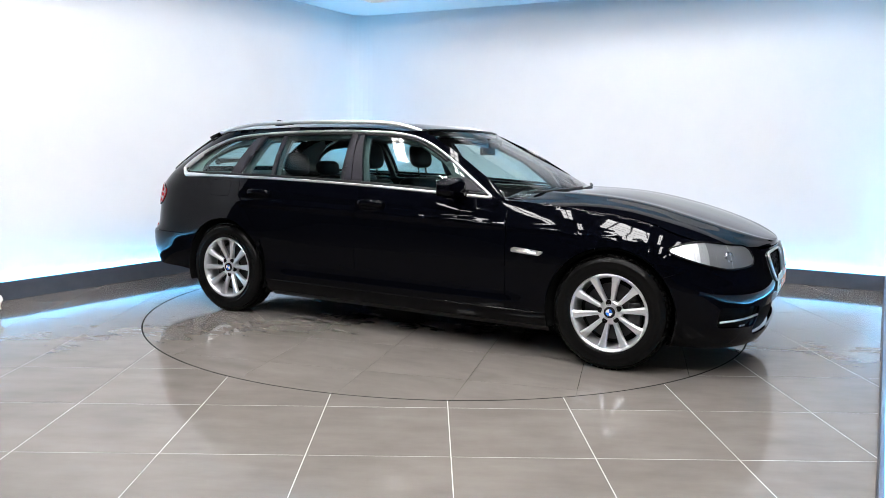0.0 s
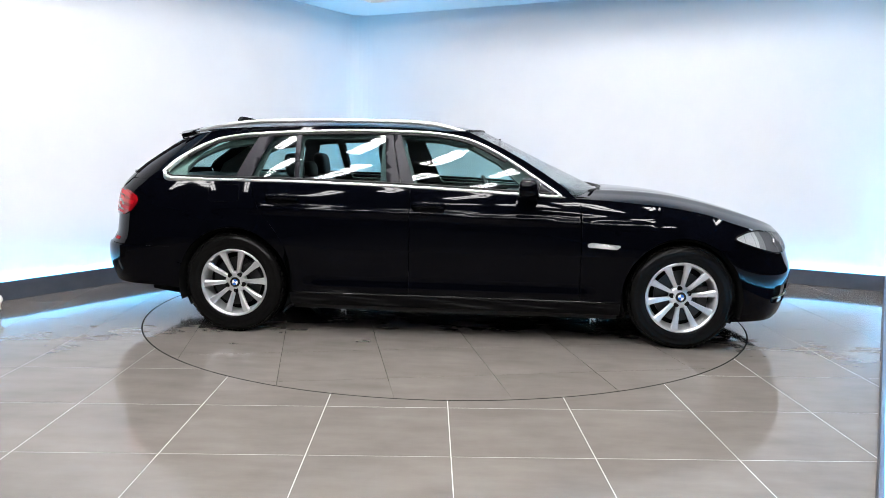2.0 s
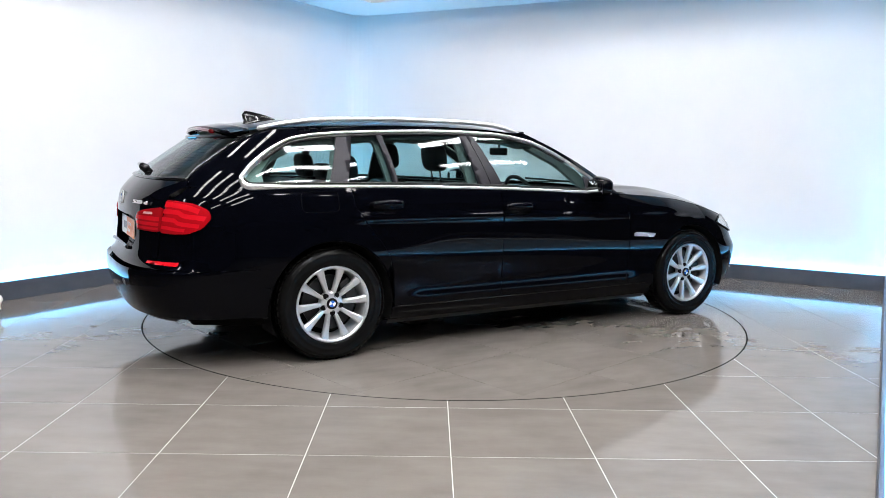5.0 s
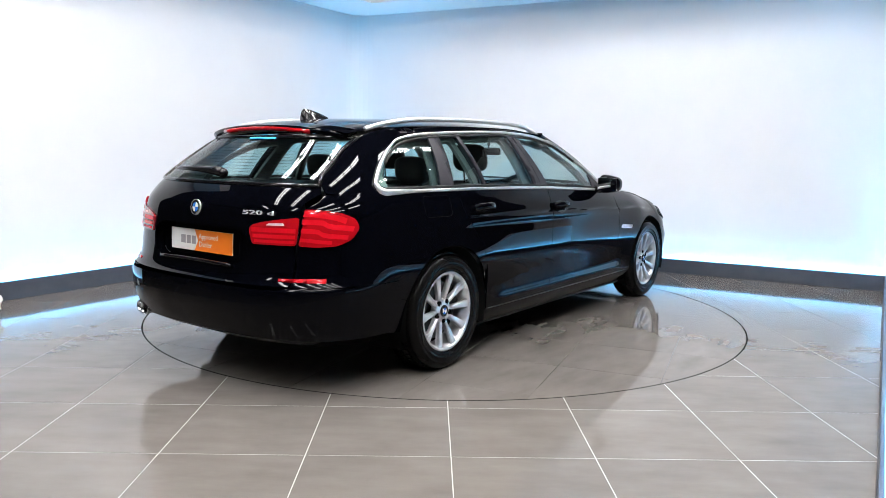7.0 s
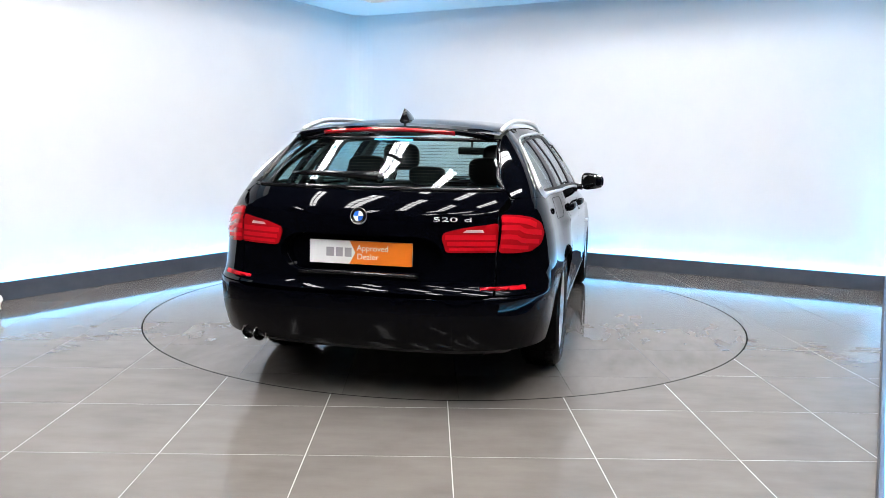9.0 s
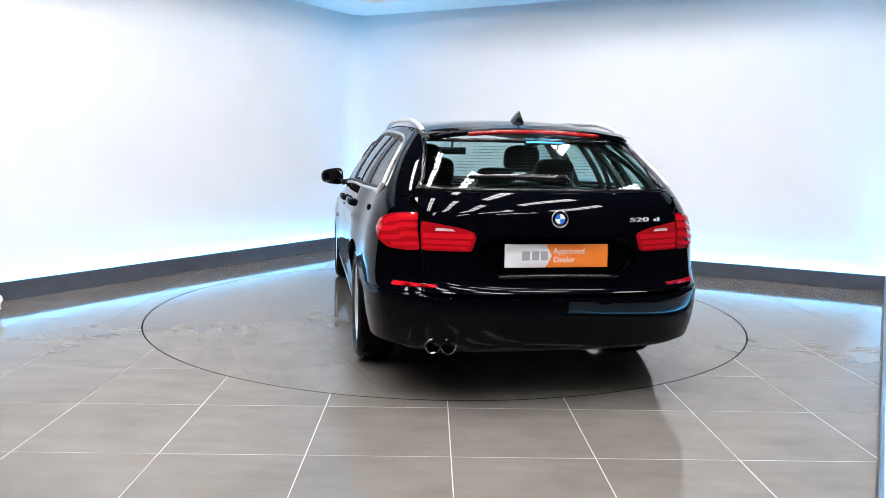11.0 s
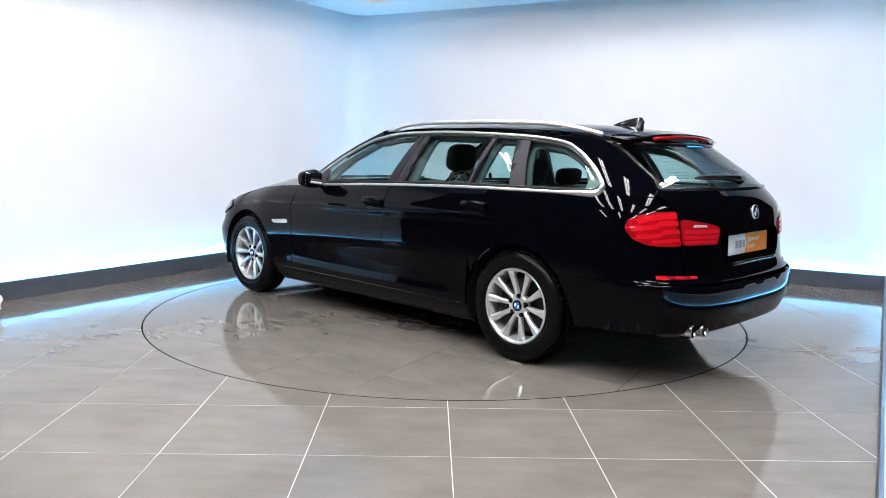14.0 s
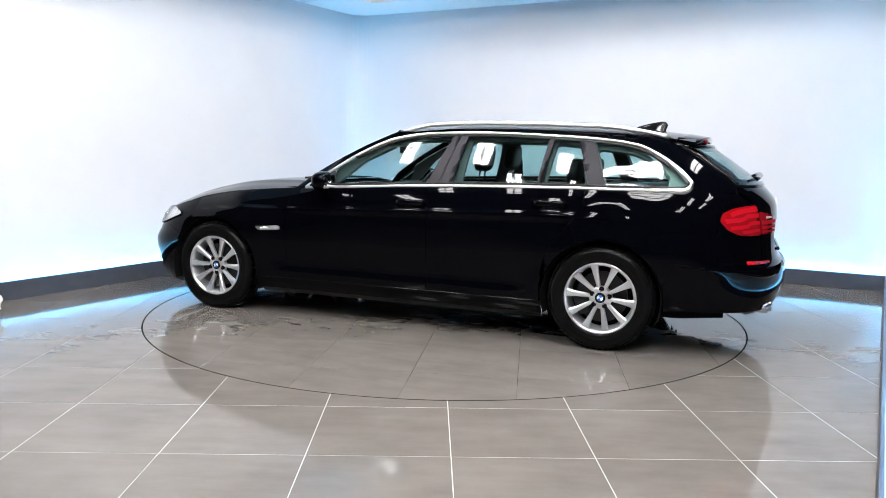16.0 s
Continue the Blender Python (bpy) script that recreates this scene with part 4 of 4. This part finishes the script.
    # door handles over dark bowls
    for cx, cz, n in ((-1.142, 0.912, "r"), (-0.165, 0.882, "f")):
        bowl = [(cx + 0.085 * math.cos(t) - 0.005, cz - 0.004 + 0.043 * math.sin(t)) for t in [k * math.pi / 14 for k in range(28)]]
        patch("handle_bowl", bowl, M_GLOSS, car, side=side, lift=0.0012, thick=0.003, grid=0.02, step=0.02)
        bm = bmesh.new()
        pts = []
        for k in range(13):
            t = k / 12
            a, z = cx - 0.105 + 0.21 * t, cz + 0.006 + 0.004 * math.sin(t * math.pi)
            p = Vector(skin(a, z)) + normal_of(skin, a, z) * (0.006 + 0.034 * math.sin(t * math.pi) ** 0.5)
            pts.append((p.x, p.y * side, p.z))
        tube(bm, pts, 0.021, 10, False, 0.55)
        bmesh.ops.recalc_face_normals(bm, faces=bm.faces)
        part("door_handle", bm, M_PAINT, car, "black pull handle")
    patch("wing_badge", rounded([(0.872, 0.652), (1.055, 0.640), (1.082, 0.662), (1.074, 0.668), (0.895, 0.682), (0.872, 0.672)], 0.008), M_CHROME, car, side=side, lift=0.006, thick=0.007, grid=0.03, label="chrome side repeater trim")
    patch("repeater", [(0.90, 0.660), (1.04, 0.651), (1.055, 0.658), (0.91, 0.668)], M_WHITE, car, side=side, lift=0.0075, thick=0.002, grid=0.03)
    # bright lower sill line
    strip_on("sill_moulding", [(-1.06 + 2.1 * k / 30, 0.29) for k in range(31)], M_GLOSS, car, 0.004, side, lift=0.0)
# fuel flap seam
strip_on("fuel_flap", rounded([(-1.665, 0.885), (-1.445, 0.885), (-1.445, 1.0), (-1.665, 1.0)], 0.03), M_WELL, car, 0.0012, -1, lift=0.0, closed=True, label="seam of the fuel flap")

# tail: badge, lettering, sign, wiper, exhaust
def roundel(x, z, tilt, r, parent):
    bm = bmesh.new()
    m = pose(x, 0, z, 0, -90 + tilt, 0)
    lathe(bm, [(0.0005, 0.009), (r * 0.58, 0.008), (r * 0.60, 0.0082), (r * 0.94, 0.007), (r * 0.95, 0.009), (r, 0.007), (r, 0.0)], 48, m)
    bmesh.ops.recalc_face_normals(bm, faces=bm.faces)
    ob = part("badge", bm, [M_WHITE, M_BLUE, M_GLOSS, M_CHROME], parent, "round enamel badge in blue, white and black")
    inv = m.inverted()
    for p in ob.data.polygons:
        c = inv @ p.center
        d = math.hypot(c.x, c.y)
        p.material_index = 3 if d > r * 0.93 else 2 if d > r * 0.59 else 1 if c.x * c.y > 0 else 0
    return ob


roundel(-2.507, 0.935, 8, 0.041, car)


def lettering(name, text, size, m, mat, parent, depth=0.003, label=""):
    cu = bpy.data.curves.new(name, "FONT")
    cu.body, cu.size, cu.extrude, cu.align_x = text, size, depth, "CENTER"
    tmp = bpy.data.objects.new(name, cu)
    scene.collection.objects.link(tmp)
    bpy.context.view_layer.update()
    me = bpy.data.meshes.new_from_object(tmp.evaluated_get(bpy.context.evaluated_depsgraph_get()))
    bpy.data.objects.remove(tmp)
    me.materials.clear()
    me.materials.append(mat)
    ob = new(name, me)
    ob.parent = parent
    ob.matrix_basis = m
    if label:
        tagged(ob, label)
    return ob


def facing_back(x, y, z, tilt=0, yaw=0):
    """A pose whose local x runs to the car's right and local z backwards."""
    return pose(x, y, z) @ Matrix(((0, 0, -1, 0), (-1, 0, 0, 0), (0, 1, 0, 0), (0, 0, 0, 1))) @ pose(0, 0, 0, tilt, yaw, 0)


lettering("model_lettering", "520", 0.029, facing_back(-2.477, -0.452, 0.922, -8, 15) @ Matrix.Translation((-0.034, 0, 0)) @ Matrix.Diagonal((2.75, 1, 1, 1)), M_SILVER, car, 0.004, "raised chrome model lettering on the tailgate")
lettering("model_lettering", "d", 0.029, facing_back(-2.477, -0.452, 0.922, -8, 15) @ Matrix.Translation((0.074, 0, 0)) @ Matrix.Diagonal((2.75, 1, 1, 1)), M_SILVER, car, 0.004, "raised chrome model lettering on the tailgate")


def sign(x, z, back=True, tilt=0):
    base = facing_back(x, 0, z, tilt) if back else pose(x, 0, z) @ Matrix(((0, 0, 1, 0), (1, 0, 0, 0), (0, 1, 0, 0), (0, 0, 0, 1)))
    bm = bmesh.new()
    box(bm, (-0.262, -0.057, -0.004), (0.262, 0.057, 0.0), 0.0015)
    ob = part("sign_plate", bm, M_WHITE, car, "white and orange dealer sign on the plate holder", smooth=False)
    ob.matrix_basis = base
    bm = bmesh.new()
    prism(bm, [(-0.055, -0.0565), (0.2615, -0.0565), (0.2615, 0.0565), (-0.055, 0.0565), (-0.025, 0.0)], 0.0002, 0.0012)
    part("orange_panel", bm, M_ORANGE, ob, "orange half of the sign", smooth=False)
    lettering("sign_lettering", "Approved", 0.040, pose(0.062, 0.010, 0.0013), M_WHITE, ob, 0.0004)
    lettering("sign_lettering", "Dealer", 0.040, pose(0.038, -0.032, 0.0013), M_WHITE, ob, 0.0004)
    for x0, x1, y0, y1 in ((-0.175, -0.135, -0.022, 0.022), (-0.125, -0.09, -0.022, 0.022), (-0.08, -0.045, -0.022, 0.022)):
        bm = bmesh.new()
        box(bm, (x0, y0, 0.0002), (x1, y1, 0.0010))
        part("print_bar", bm, M_GREY_PRINT, ob, smooth=False)


sign(-2.484, 0.754, True, -2)
sign(2.322, 0.500, False)
bm = bmesh.new()
tube(bm, [(-2.528, y, 0.655 + 0.004 * math.cos(y * 4)) for y in [-0.30 + 0.6 * k / 12 for k in range(13)]], 0.011, 8)
part("tailgate_grip", bm, M_GLOSS, car, "glossy tailgate grip bar")
for y in (0.603, 0.530):
    bm = bmesh.new()
    lathe(bm, [(0.036, -0.20), (0.0375, 0.0), (0.0365, 0.004), (0.033, 0.002), (0.031, -0.05), (0.030, -0.18), (0.0005, -0.18)], 32, pose(-2.475 if y > 0.56 else -2.50, y, 0.318, 0, -90, 0))
    bmesh.ops.recalc_face_normals(bm, faces=bm.faces)
    part("exhaust_tip", bm, M_CHROME_DARK, car, "round chrome exhaust tip")
bm = bmesh.new()
n0 = [(y, 1.098 + 0.01 * math.sin((y + 0.05) * 5)) for y in (-0.06, 0.0, 0.08, 0.16, 0.25, 0.34, 0.41)]
pts = [Vector(tail_skin(s_tail(y, z), z)) + normal_of(tail_skin, s_tail(y, z), z) * 0.028 for y, z in n0]
tube(bm, [tuple(p) for p in pts], [0.026, 0.024, 0.019, 0.016, 0.014, 0.012, 0.008], 8)
bmesh.ops.create_uvsphere(bm, u_segments=16, v_segments=10, radius=0.027, matrix=Matrix.Translation(pts[0] + Vector((0.01, 0, -0.006))))
part("rear_wiper", bm, M_GLOSS, car, "black rear wiper")
for k in range(13):
    zz = 1.095 + 0.0155 * k
    ys = [0.50 * (j / 8) for j in range(-8, 9)]
    strip_on("heater_wire", [(s_tail(y, zz) if abs(y) > 1e-6 else 0.0, zz) for y in ys], M_WIRE, car, 0.0008, f=tail_skin, lift=-0.004, segs=4)
patch("window_film", [(s_tail(0.06, 1.3), 1.296), (s_tail(-0.15, 1.3), 1.296), (s_tail(-0.15, 1.3), 1.318), (s_tail(0.06, 1.3), 1.318)], M_BLUE_TAPE, car, f=tail_skin, lift=0.006, thick=0.001, label="light blue film strip on the rear window")
# windscreen wipers
for y0, y1, z0 in ((-0.62, -0.02, 0.985), (-0.05, 0.50, 0.99)):
    bm = bmesh.new()
    tube(bm, [tuple(Vector(screen(y0 + (y1 - y0) * t, z0 + 0.015 * t)) + Vector((0.012, 0, 0.016))) for t in (0, 0.25, 0.5, 0.75, 1)], 0.009, 6)
    part("windscreen_wiper", bm, M_PLASTIC, car)
rows = []
for j in range(-14, 15):
    y = 0.80 * j / 14
    s = Vector(screen(y, 0.975))
    rows.append([(s.x - 0.05, y, s.z - 0.012), (s.x + 0.02, y, s.z - 0.006), (s.x + 0.10, y * 0.99, s.z - 0.014)])
grid_mesh("cowl", rows, M_PLASTIC, car)
# aerial fin
bm = bmesh.new()
prev = None
for k in range(13):
    t = k / 12
    x = -1.545 - 0.205 * t
    top = 0.066 * min(1.0, 0.06 + t * 1.15) ** 0.75 if t < 0.92 else 0.066 * (1 - (t - 0.92) * 4)
    base = roof_mid(x) - 0.004
    wdt = 0.032 * math.sin(min(1.0, t * 1.15 + 0.08) * math.pi * 0.62)
    sec = [bm.verts.new((x, -wdt, base)), bm.verts.new((x - 0.01 * t, -wdt * 0.42, base + top * 0.62)), bm.verts.new((x - 0.018 * t, 0, base + top + 0.004)), bm.verts.new((x - 0.01 * t, wdt * 0.42, base + top * 0.62)), bm.verts.new((x, wdt, base))]
    if prev:
        for i in range(4):
            bm.faces.new((prev[i], prev[i + 1], sec[i + 1], sec[i]))
    else:
        bm.faces.new(sec)
    prev = sec
bm.faces.new(prev[::-1])
bmesh.ops.recalc_face_normals(bm, faces=bm.faces)
part("aerial_fin", bm, M_GLOSS, car, "glossy black aerial fin")

# ---- cabin ----
def cushion(bm, lo, hi, m, r=0.045):
    box(bm, lo, hi, r, m)


def seat(y, x, width_half, rear=False):
    bm = bmesh.new()
    cushion(bm, (-0.26, -width_half, 0.40), (0.26, width_half, 0.54), pose(x, y, 0))
    cushion(bm, (-0.07, -width_half, 0.0), (0.07, width_half, 0.58), pose(x - 0.27, y, 0.46, 0, -14, 0))
    ob = part("seat", bm, M_SEAT, car, "black leather seat")
    return ob


def headrest(parent, x, y, z, hw=0.125, hh=0.085):
    bm = bmesh.new()
    bmesh.ops.create_uvsphere(bm, u_segments=20, v_segments=14, radius=1.0)
    for v in bm.verts:
        q = [math.copysign(abs(t) ** 0.6, t) for t in v.co]
        v.co = (x + q[0] * 0.05 - 0.15 * (q[2] * hh), y + q[1] * hw, z + q[2] * hh)
    bmesh.ops.recalc_face_normals(bm, faces=bm.faces)
    part("headrest", bm, M_SEAT, parent)
    for d in (-0.06, 0.06):
        bm = bmesh.new()
        tube(bm, [(x + 0.03, y + d, z - hh - 0.09), (x + 0.012, y + d, z - hh + 0.02)], 0.006, 6)
        part("headrest_post", bm, M_CHROME_DARK, parent)


for y in (-0.37, 0.37):
    s = seat(y, -0.13, 0.25)
    headrest(s, -0.525, y, 1.203, 0.135, 0.098)
s = seat(0.0, -0.80, 0.66)
for y in (-0.40, 0.40):
    headrest(s, -1.20, y, 1.125, 0.13, 0.088)
headrest(s, -1.20, 0.0, 1.09, 0.12, 0.06)
bm = bmesh.new()
box(bm, (0.42, -0.74, 0.62), (0.80, 0.74, 0.93), 0.06)
box(bm, (0.30, -0.62, 0.80), (0.50, -0.14, 0.985), 0.05)
part("dashboard", bm, M_DASH, car, "dark dashboard")
bm = bmesh.new()
m = pose(0.24, -0.37, 0.90, 0, 66, 0)
tube(bm, [tuple(m @ Vector((0.185 * math.cos(k * math.pi / 16), 0.185 * math.sin(k * math.pi / 16), 0))) for k in range(32)], 0.015, 8, True)
box(bm, (-0.05, -0.17, -0.02), (0.05, 0.17, 0.01), 0.008, m)
part("steering_wheel", bm, M_SEAT, car, "black steering wheel")
bm = bmesh.new()
box(bm, (0.255, -0.115, 1.222), (0.28, 0.115, 1.282), 0.010)
tube(bm, [(0.27, 0, 1.26), (0.275, 0, 1.31), (0.27, 0, 1.345)], 0.012, 6)
part("inner_mirror", bm, M_PLASTIC, car)
bm = bmesh.new()
box(bm, (-2.30, -0.62, 0.62), (-1.25, 0.62, 0.66), 0.01)
box(bm, (-1.15, -0.74, 0.28), (0.75, 0.74, 0.34), 0.01)
part("cabin_floor", bm, M_SEAT, car)
bm = bmesh.new()
box(bm, (-2.28, -0.60, 1.015), (-1.32, 0.60, 1.035), 0.008)
part("load_cover", bm, M_SEAT, car, "dark load cover behind the rear seats")
rows = []
for k in range(20):
    x = -1.95 + 2.0 * k / 19
    rows.append([(x, 0.575 * j / 8, edge_top(x) - 0.03 + (roof_mid(x) - edge_top(x)) * (1 - abs(j / 8) ** 2.3)) for j in range(-8, 9)])
grid_mesh("headlining", rows, M_BEIGE, car, "light cloth headlining")
for side in (1, -1):
    inner = [(x, belt(x) + 0.0) for x in (-1.84, -1.95, -2.1)] + [(a_of_y(0.69, 1.05) + 0.03, 1.05), (a_of_y(0.62, 1.15) + 0.02, 1.15), (a_of_y(0.60, 1.28) + 0.02, 1.28)] + [(x, edge_top(x) - 0.012) for x in (-1.9, -1.8, -1.7)] + [(-1.70, 1.30), (-1.80, 1.24), (-1.88, 1.14)]
    patch("inner_pillar_trim", inner, M_BEIGE, car, lift=-0.05, thick=0.0, side=side, label="light grey inner pillar trim")
    patch("door_card", [(0.74, 0.45), (0.74, belt(0.74) - 0.01)] + [(x, belt(x) - 0.004) for x in (0.4, 0.0, -0.4, -0.8, -1.2, -1.6, -2.0)] + [(-2.0, 0.75), (-1.1, 0.75), (-1.05, 0.45)], M_SEAT, car, lift=-0.07, thick=0.0, side=side)
    frame_in = [(x, belt(x) - 0.01) for x in (0.60, 0.2, -0.2, -0.6, -1.0, -1.4, -1.95)] + [(-1.90, 1.14), (-1.80, 1.24), (-1.66, 1.305)] + [(x, edge_top(x) - 0.014) for x in (-1.5, -1.2, -0.9, -0.6, -0.3, -0.1, 0.06, 0.2, 0.35, 0.5)]
    cut_outs = [rounded([(0.50, 0.995), (-0.235, 1.005), (-0.365, 1.362), (-0.11, 1.348), (0.09, 1.305), (0.29, 1.20)], 0.03),
                rounded([(-0.50, 1.02), (-1.03, 1.025), (-1.07, 1.350), (-0.515, 1.362)], 0.03),
                rounded([(-1.085, 1.03), (-1.358, 1.04), (-1.282, 1.332), (-1.12, 1.345)], 0.025),
                rounded([(-1.50, 1.05), (-1.90, 1.055), (-1.83, 1.19), (-1.63, 1.287), (-1.395, 1.318)], 0.04)]
    patch("inner_door_frame", frame_in, M_TRIM, car, holes=cut_outs, lift=-0.055, thick=0.02, side=side, label="grey inner frame round the side windows")
# ---- floor and turntable ----
R_TABLE, GAP = 2.246, 0.011
GRID_TURN, GRID_X, GRID_Y, PITCH, JOINT = 0.0208, -0.0236, -2.9635, 0.60, 0.0045
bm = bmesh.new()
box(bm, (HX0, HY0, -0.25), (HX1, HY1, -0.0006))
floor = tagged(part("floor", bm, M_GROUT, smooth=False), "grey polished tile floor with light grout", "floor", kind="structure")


def clip_tile(corners, r, keep_out):
    """A tile's outline with the table's circle cut away, or kept."""
    pts = []
    for a, b in zip(corners, corners[1:] + corners[:1]):
        pts += [Vector(a).lerp(Vector(b), k / 40) for k in range(40)]
    ins = [(q.length > r) == keep_out for q in pts]
    if all(ins):
        return [Vector(c) for c in corners]
    if not any(ins):
        return None
    n = len(pts)
    s = next(i for i in range(n) if ins[i] and not ins[i - 1])
    run = []
    for k in range(n):
        if not ins[(s + k) % n]:
            break
        run.append(pts[(s + k) % n])
    def onto(p, q):
        lo, hi = 0.0, 1.0
        for _ in range(24):
            mid = (lo + hi) / 2
            if (p.lerp(q, mid).length > r) == keep_out:
                lo = mid
            else:
                hi = mid
        return p.lerp(q, lo)
    a, b = onto(run[0], pts[s - 1]), onto(run[-1], pts[(s + len(run)) % n])
    t0, t1 = math.atan2(b.y, b.x), math.atan2(a.y, a.x)
    d = (t1 - t0 + math.pi) % (2 * math.pi) - math.pi
    m = max(2, int(abs(d) * r / 0.03))
    arc = [Vector((r * math.cos(t0 + d * k / m), r * math.sin(t0 + d * k / m))) for k in range(m + 1)]
    keep = [q for i, q in enumerate(run) if i % 10 == 0 or any((q - Vector(c)).length < 1e-6 for c in corners)]
    return [q for q in keep if (q - a).length > 1e-4 and (q - b).length > 1e-4] + arc


def tile_mesh(outline, centre, thick):
    bm = bmesh.new()
    top = [bm.verts.new((q.x - centre.x, q.y - centre.y, 0.0)) for q in outline]
    low = [bm.verts.new((q.x - centre.x, q.y - centre.y, -thick)) for q in outline]
    bm.faces.new(top)
    n = len(outline)
    for i in range(n):
        bm.faces.new((low[i], low[(i + 1) % n], top[(i + 1) % n], top[i]))
    bmesh.ops.recalc_face_normals(bm, faces=bm.faces)
    if sum(f.normal.z * f.calc_area() for f in bm.faces) < 0:
        bmesh.ops.reverse_faces(bm, faces=bm.faces)
    me = bpy.data.meshes.new("tile")
    bm.to_mesh(me)
    bm.free()
    me.materials.append(M_TILE)
    return me


rnd = random.Random(7)


def lay_tiles(parent, turn, gx, gy, i0, i1, j0, j1, keep_out, r, joint, bound=None, tilt=0.0):
    c, s = math.cos(turn), math.sin(turn)
    whole = None
    rest = bmesh.new()
    count = 0
    for j in range(j0, j1):
        for i in range(i0, i1):
            x0, y0 = gx + i * PITCH + joint / 2, gy + j * PITCH + joint / 2
            w = PITCH - joint
            cs = [(c * x - s * y, s * x + c * y) for x, y in ((x0, y0), (x0 + w, y0), (x0 + w, y0 + w), (x0, y0 + w))]
            if bound and not bound(sum(q[0] for q in cs) / 4, sum(q[1] for q in cs) / 4):
                continue
            out = clip_tile(cs, r, keep_out)
            if out is None:
                continue
            mid = Vector((sum(q[0] for q in cs) / 4, sum(q[1] for q in cs) / 4))
            if len(out) == 4:
                whole = whole or tile_mesh([Vector(q) - mid for q in cs], Vector((0, 0)), 0.02)
                ob = new("tile", whole)
            else:
                ob = new("tile", tile_mesh(out, mid, 0.02))
            ob.location = (mid.x, mid.y, 0.0)
            ob.rotation_euler = (rnd.uniform(-1, 1) * tilt, rnd.uniform(-1, 1) * tilt, 0.0)
            ob.parent = parent
            count += 1
    return count


def in_view(x, y):
    return -5.2 < x < 4.9 and -5.2 < y < 4.4


lay_tiles(floor, GRID_TURN, GRID_X, GRID_Y, -9, 9, -4, 13, True, R_TABLE + GAP, JOINT, in_view, 0.0009)

# the same tiling goes on through the hall
vs, fs = [], []
for j in range(-21, 15):
    for i in range(-14, 12):
        x0, y0 = GRID_X + i * PITCH, GRID_Y + j * PITCH
        x1, y1 = x0 + PITCH - JOINT, y0 + PITCH - JOINT
        c, s = math.cos(GRID_TURN), math.sin(GRID_TURN)
        qs = [(c * x - s * y, s * x + c * y, 0.0) for x, y in ((x0, y0), (x1, y0), (x1, y1), (x0, y1))]
        mx, my = sum(q[0] for q in qs) / 4, sum(q[1] for q in qs) / 4
        if (in_view(mx, my) and -9 <= i < 9 and -4 <= j < 13) or not (HX0 + 0.4 < mx < HX1 - 0.4 and HY0 + 0.4 < my < HY1 - 0.4):
            continue
        fs.append(tuple(range(len(vs), len(vs) + 4)))
        vs += qs
me = bpy.data.meshes.new("far_tiles")
me.from_pydata(vs, [], fs)
me.materials.append(M_TILE)
ob = new("far_tiles", me)
ob.parent = floor
tagged(ob, kind="stuff")

# the dark seam round the table
bm = bmesh.new()
lathe(bm, [(R_TABLE - 0.001, -0.0003), (R_TABLE + GAP + 0.001, -0.0003)], 160)
bmesh.ops.recalc_face_normals(bm, faces=bm.faces)
tagged(part("trim", bm, M_GROUT_DARK, smooth=False), "dark seam round the turntable", "seam", kind="structure")

turntable = new("turntable")
tagged(turntable, "round rotating floor plate tiled in polished grey", "turntable")
bm = bmesh.new()
lathe(bm, [(0.0005, -0.0002), (R_TABLE, -0.0002), (R_TABLE, -0.02)], 160)
part("bed", bm, M_JOINT, turntable, "dark joints between the tiles", smooth=False)
lay_tiles(turntable, math.radians(TABLE_TURN), TABLE_X, TABLE_Y, -5, 5, -5, 5, False, R_TABLE, 0.0022)

# a white cloth bundle at the edge of the stage
bm = bmesh.new()
bmesh.ops.create_icosphere(bm, subdivisions=4, radius=1.0)
for v in bm.verts:
    q = v.co.copy()
    k = 1 + 0.22 * noise.noise(q * 2.3) + 0.10 * noise.noise(q * 6.0)
    v.co = Vector((q.x * 0.085 * k, q.y * 0.085 * k, 0.09 + 0.10 * q.z * k))
    v.co.z = max(v.co.z, 0.0)
M_CLOTH = material("white_cloth", (0.75, 0.75, 0.73), 0.9)
ob = tagged(part("cloth_bundle", bm, M_CLOTH), "crumpled white cloth bundle on the floor", "cloth")
ob.location = (-3.315, -0.57, 0.0)


# a small white dot of unknown kind where the skirting meets the floor
bm = bmesh.new()
lathe(bm, [(0.012, 0.0), (0.012, 0.008), (0.008, 0.014), (0.0005, 0.016)], 14)
bmesh.ops.recalc_face_normals(bm, faces=bm.faces)
ob = tagged(part("white_dot", bm, M_WHITE), "small white dot on the floor by the skirting", "stud")
ob.location = (-3.026, 0.900, 0.0)


def motions():
    rows_car, rows_table = [], []
    for k in range(33):
        t = 0.5 * k
        a = TURN_START + TURN_RATE * t
        c, s = math.cos(radians(a)), math.sin(radians(a))
        rows_car.append((t, pose(c * CAR_X - s * CAR_Y, s * CAR_X + c * CAR_Y, 0, 0, 0, a)))
        rows_table.append((t, pose(0, 0, 0, 0, 0, a)))
    walk(car, rows_car)
    walk(turntable, rows_table)


motions()
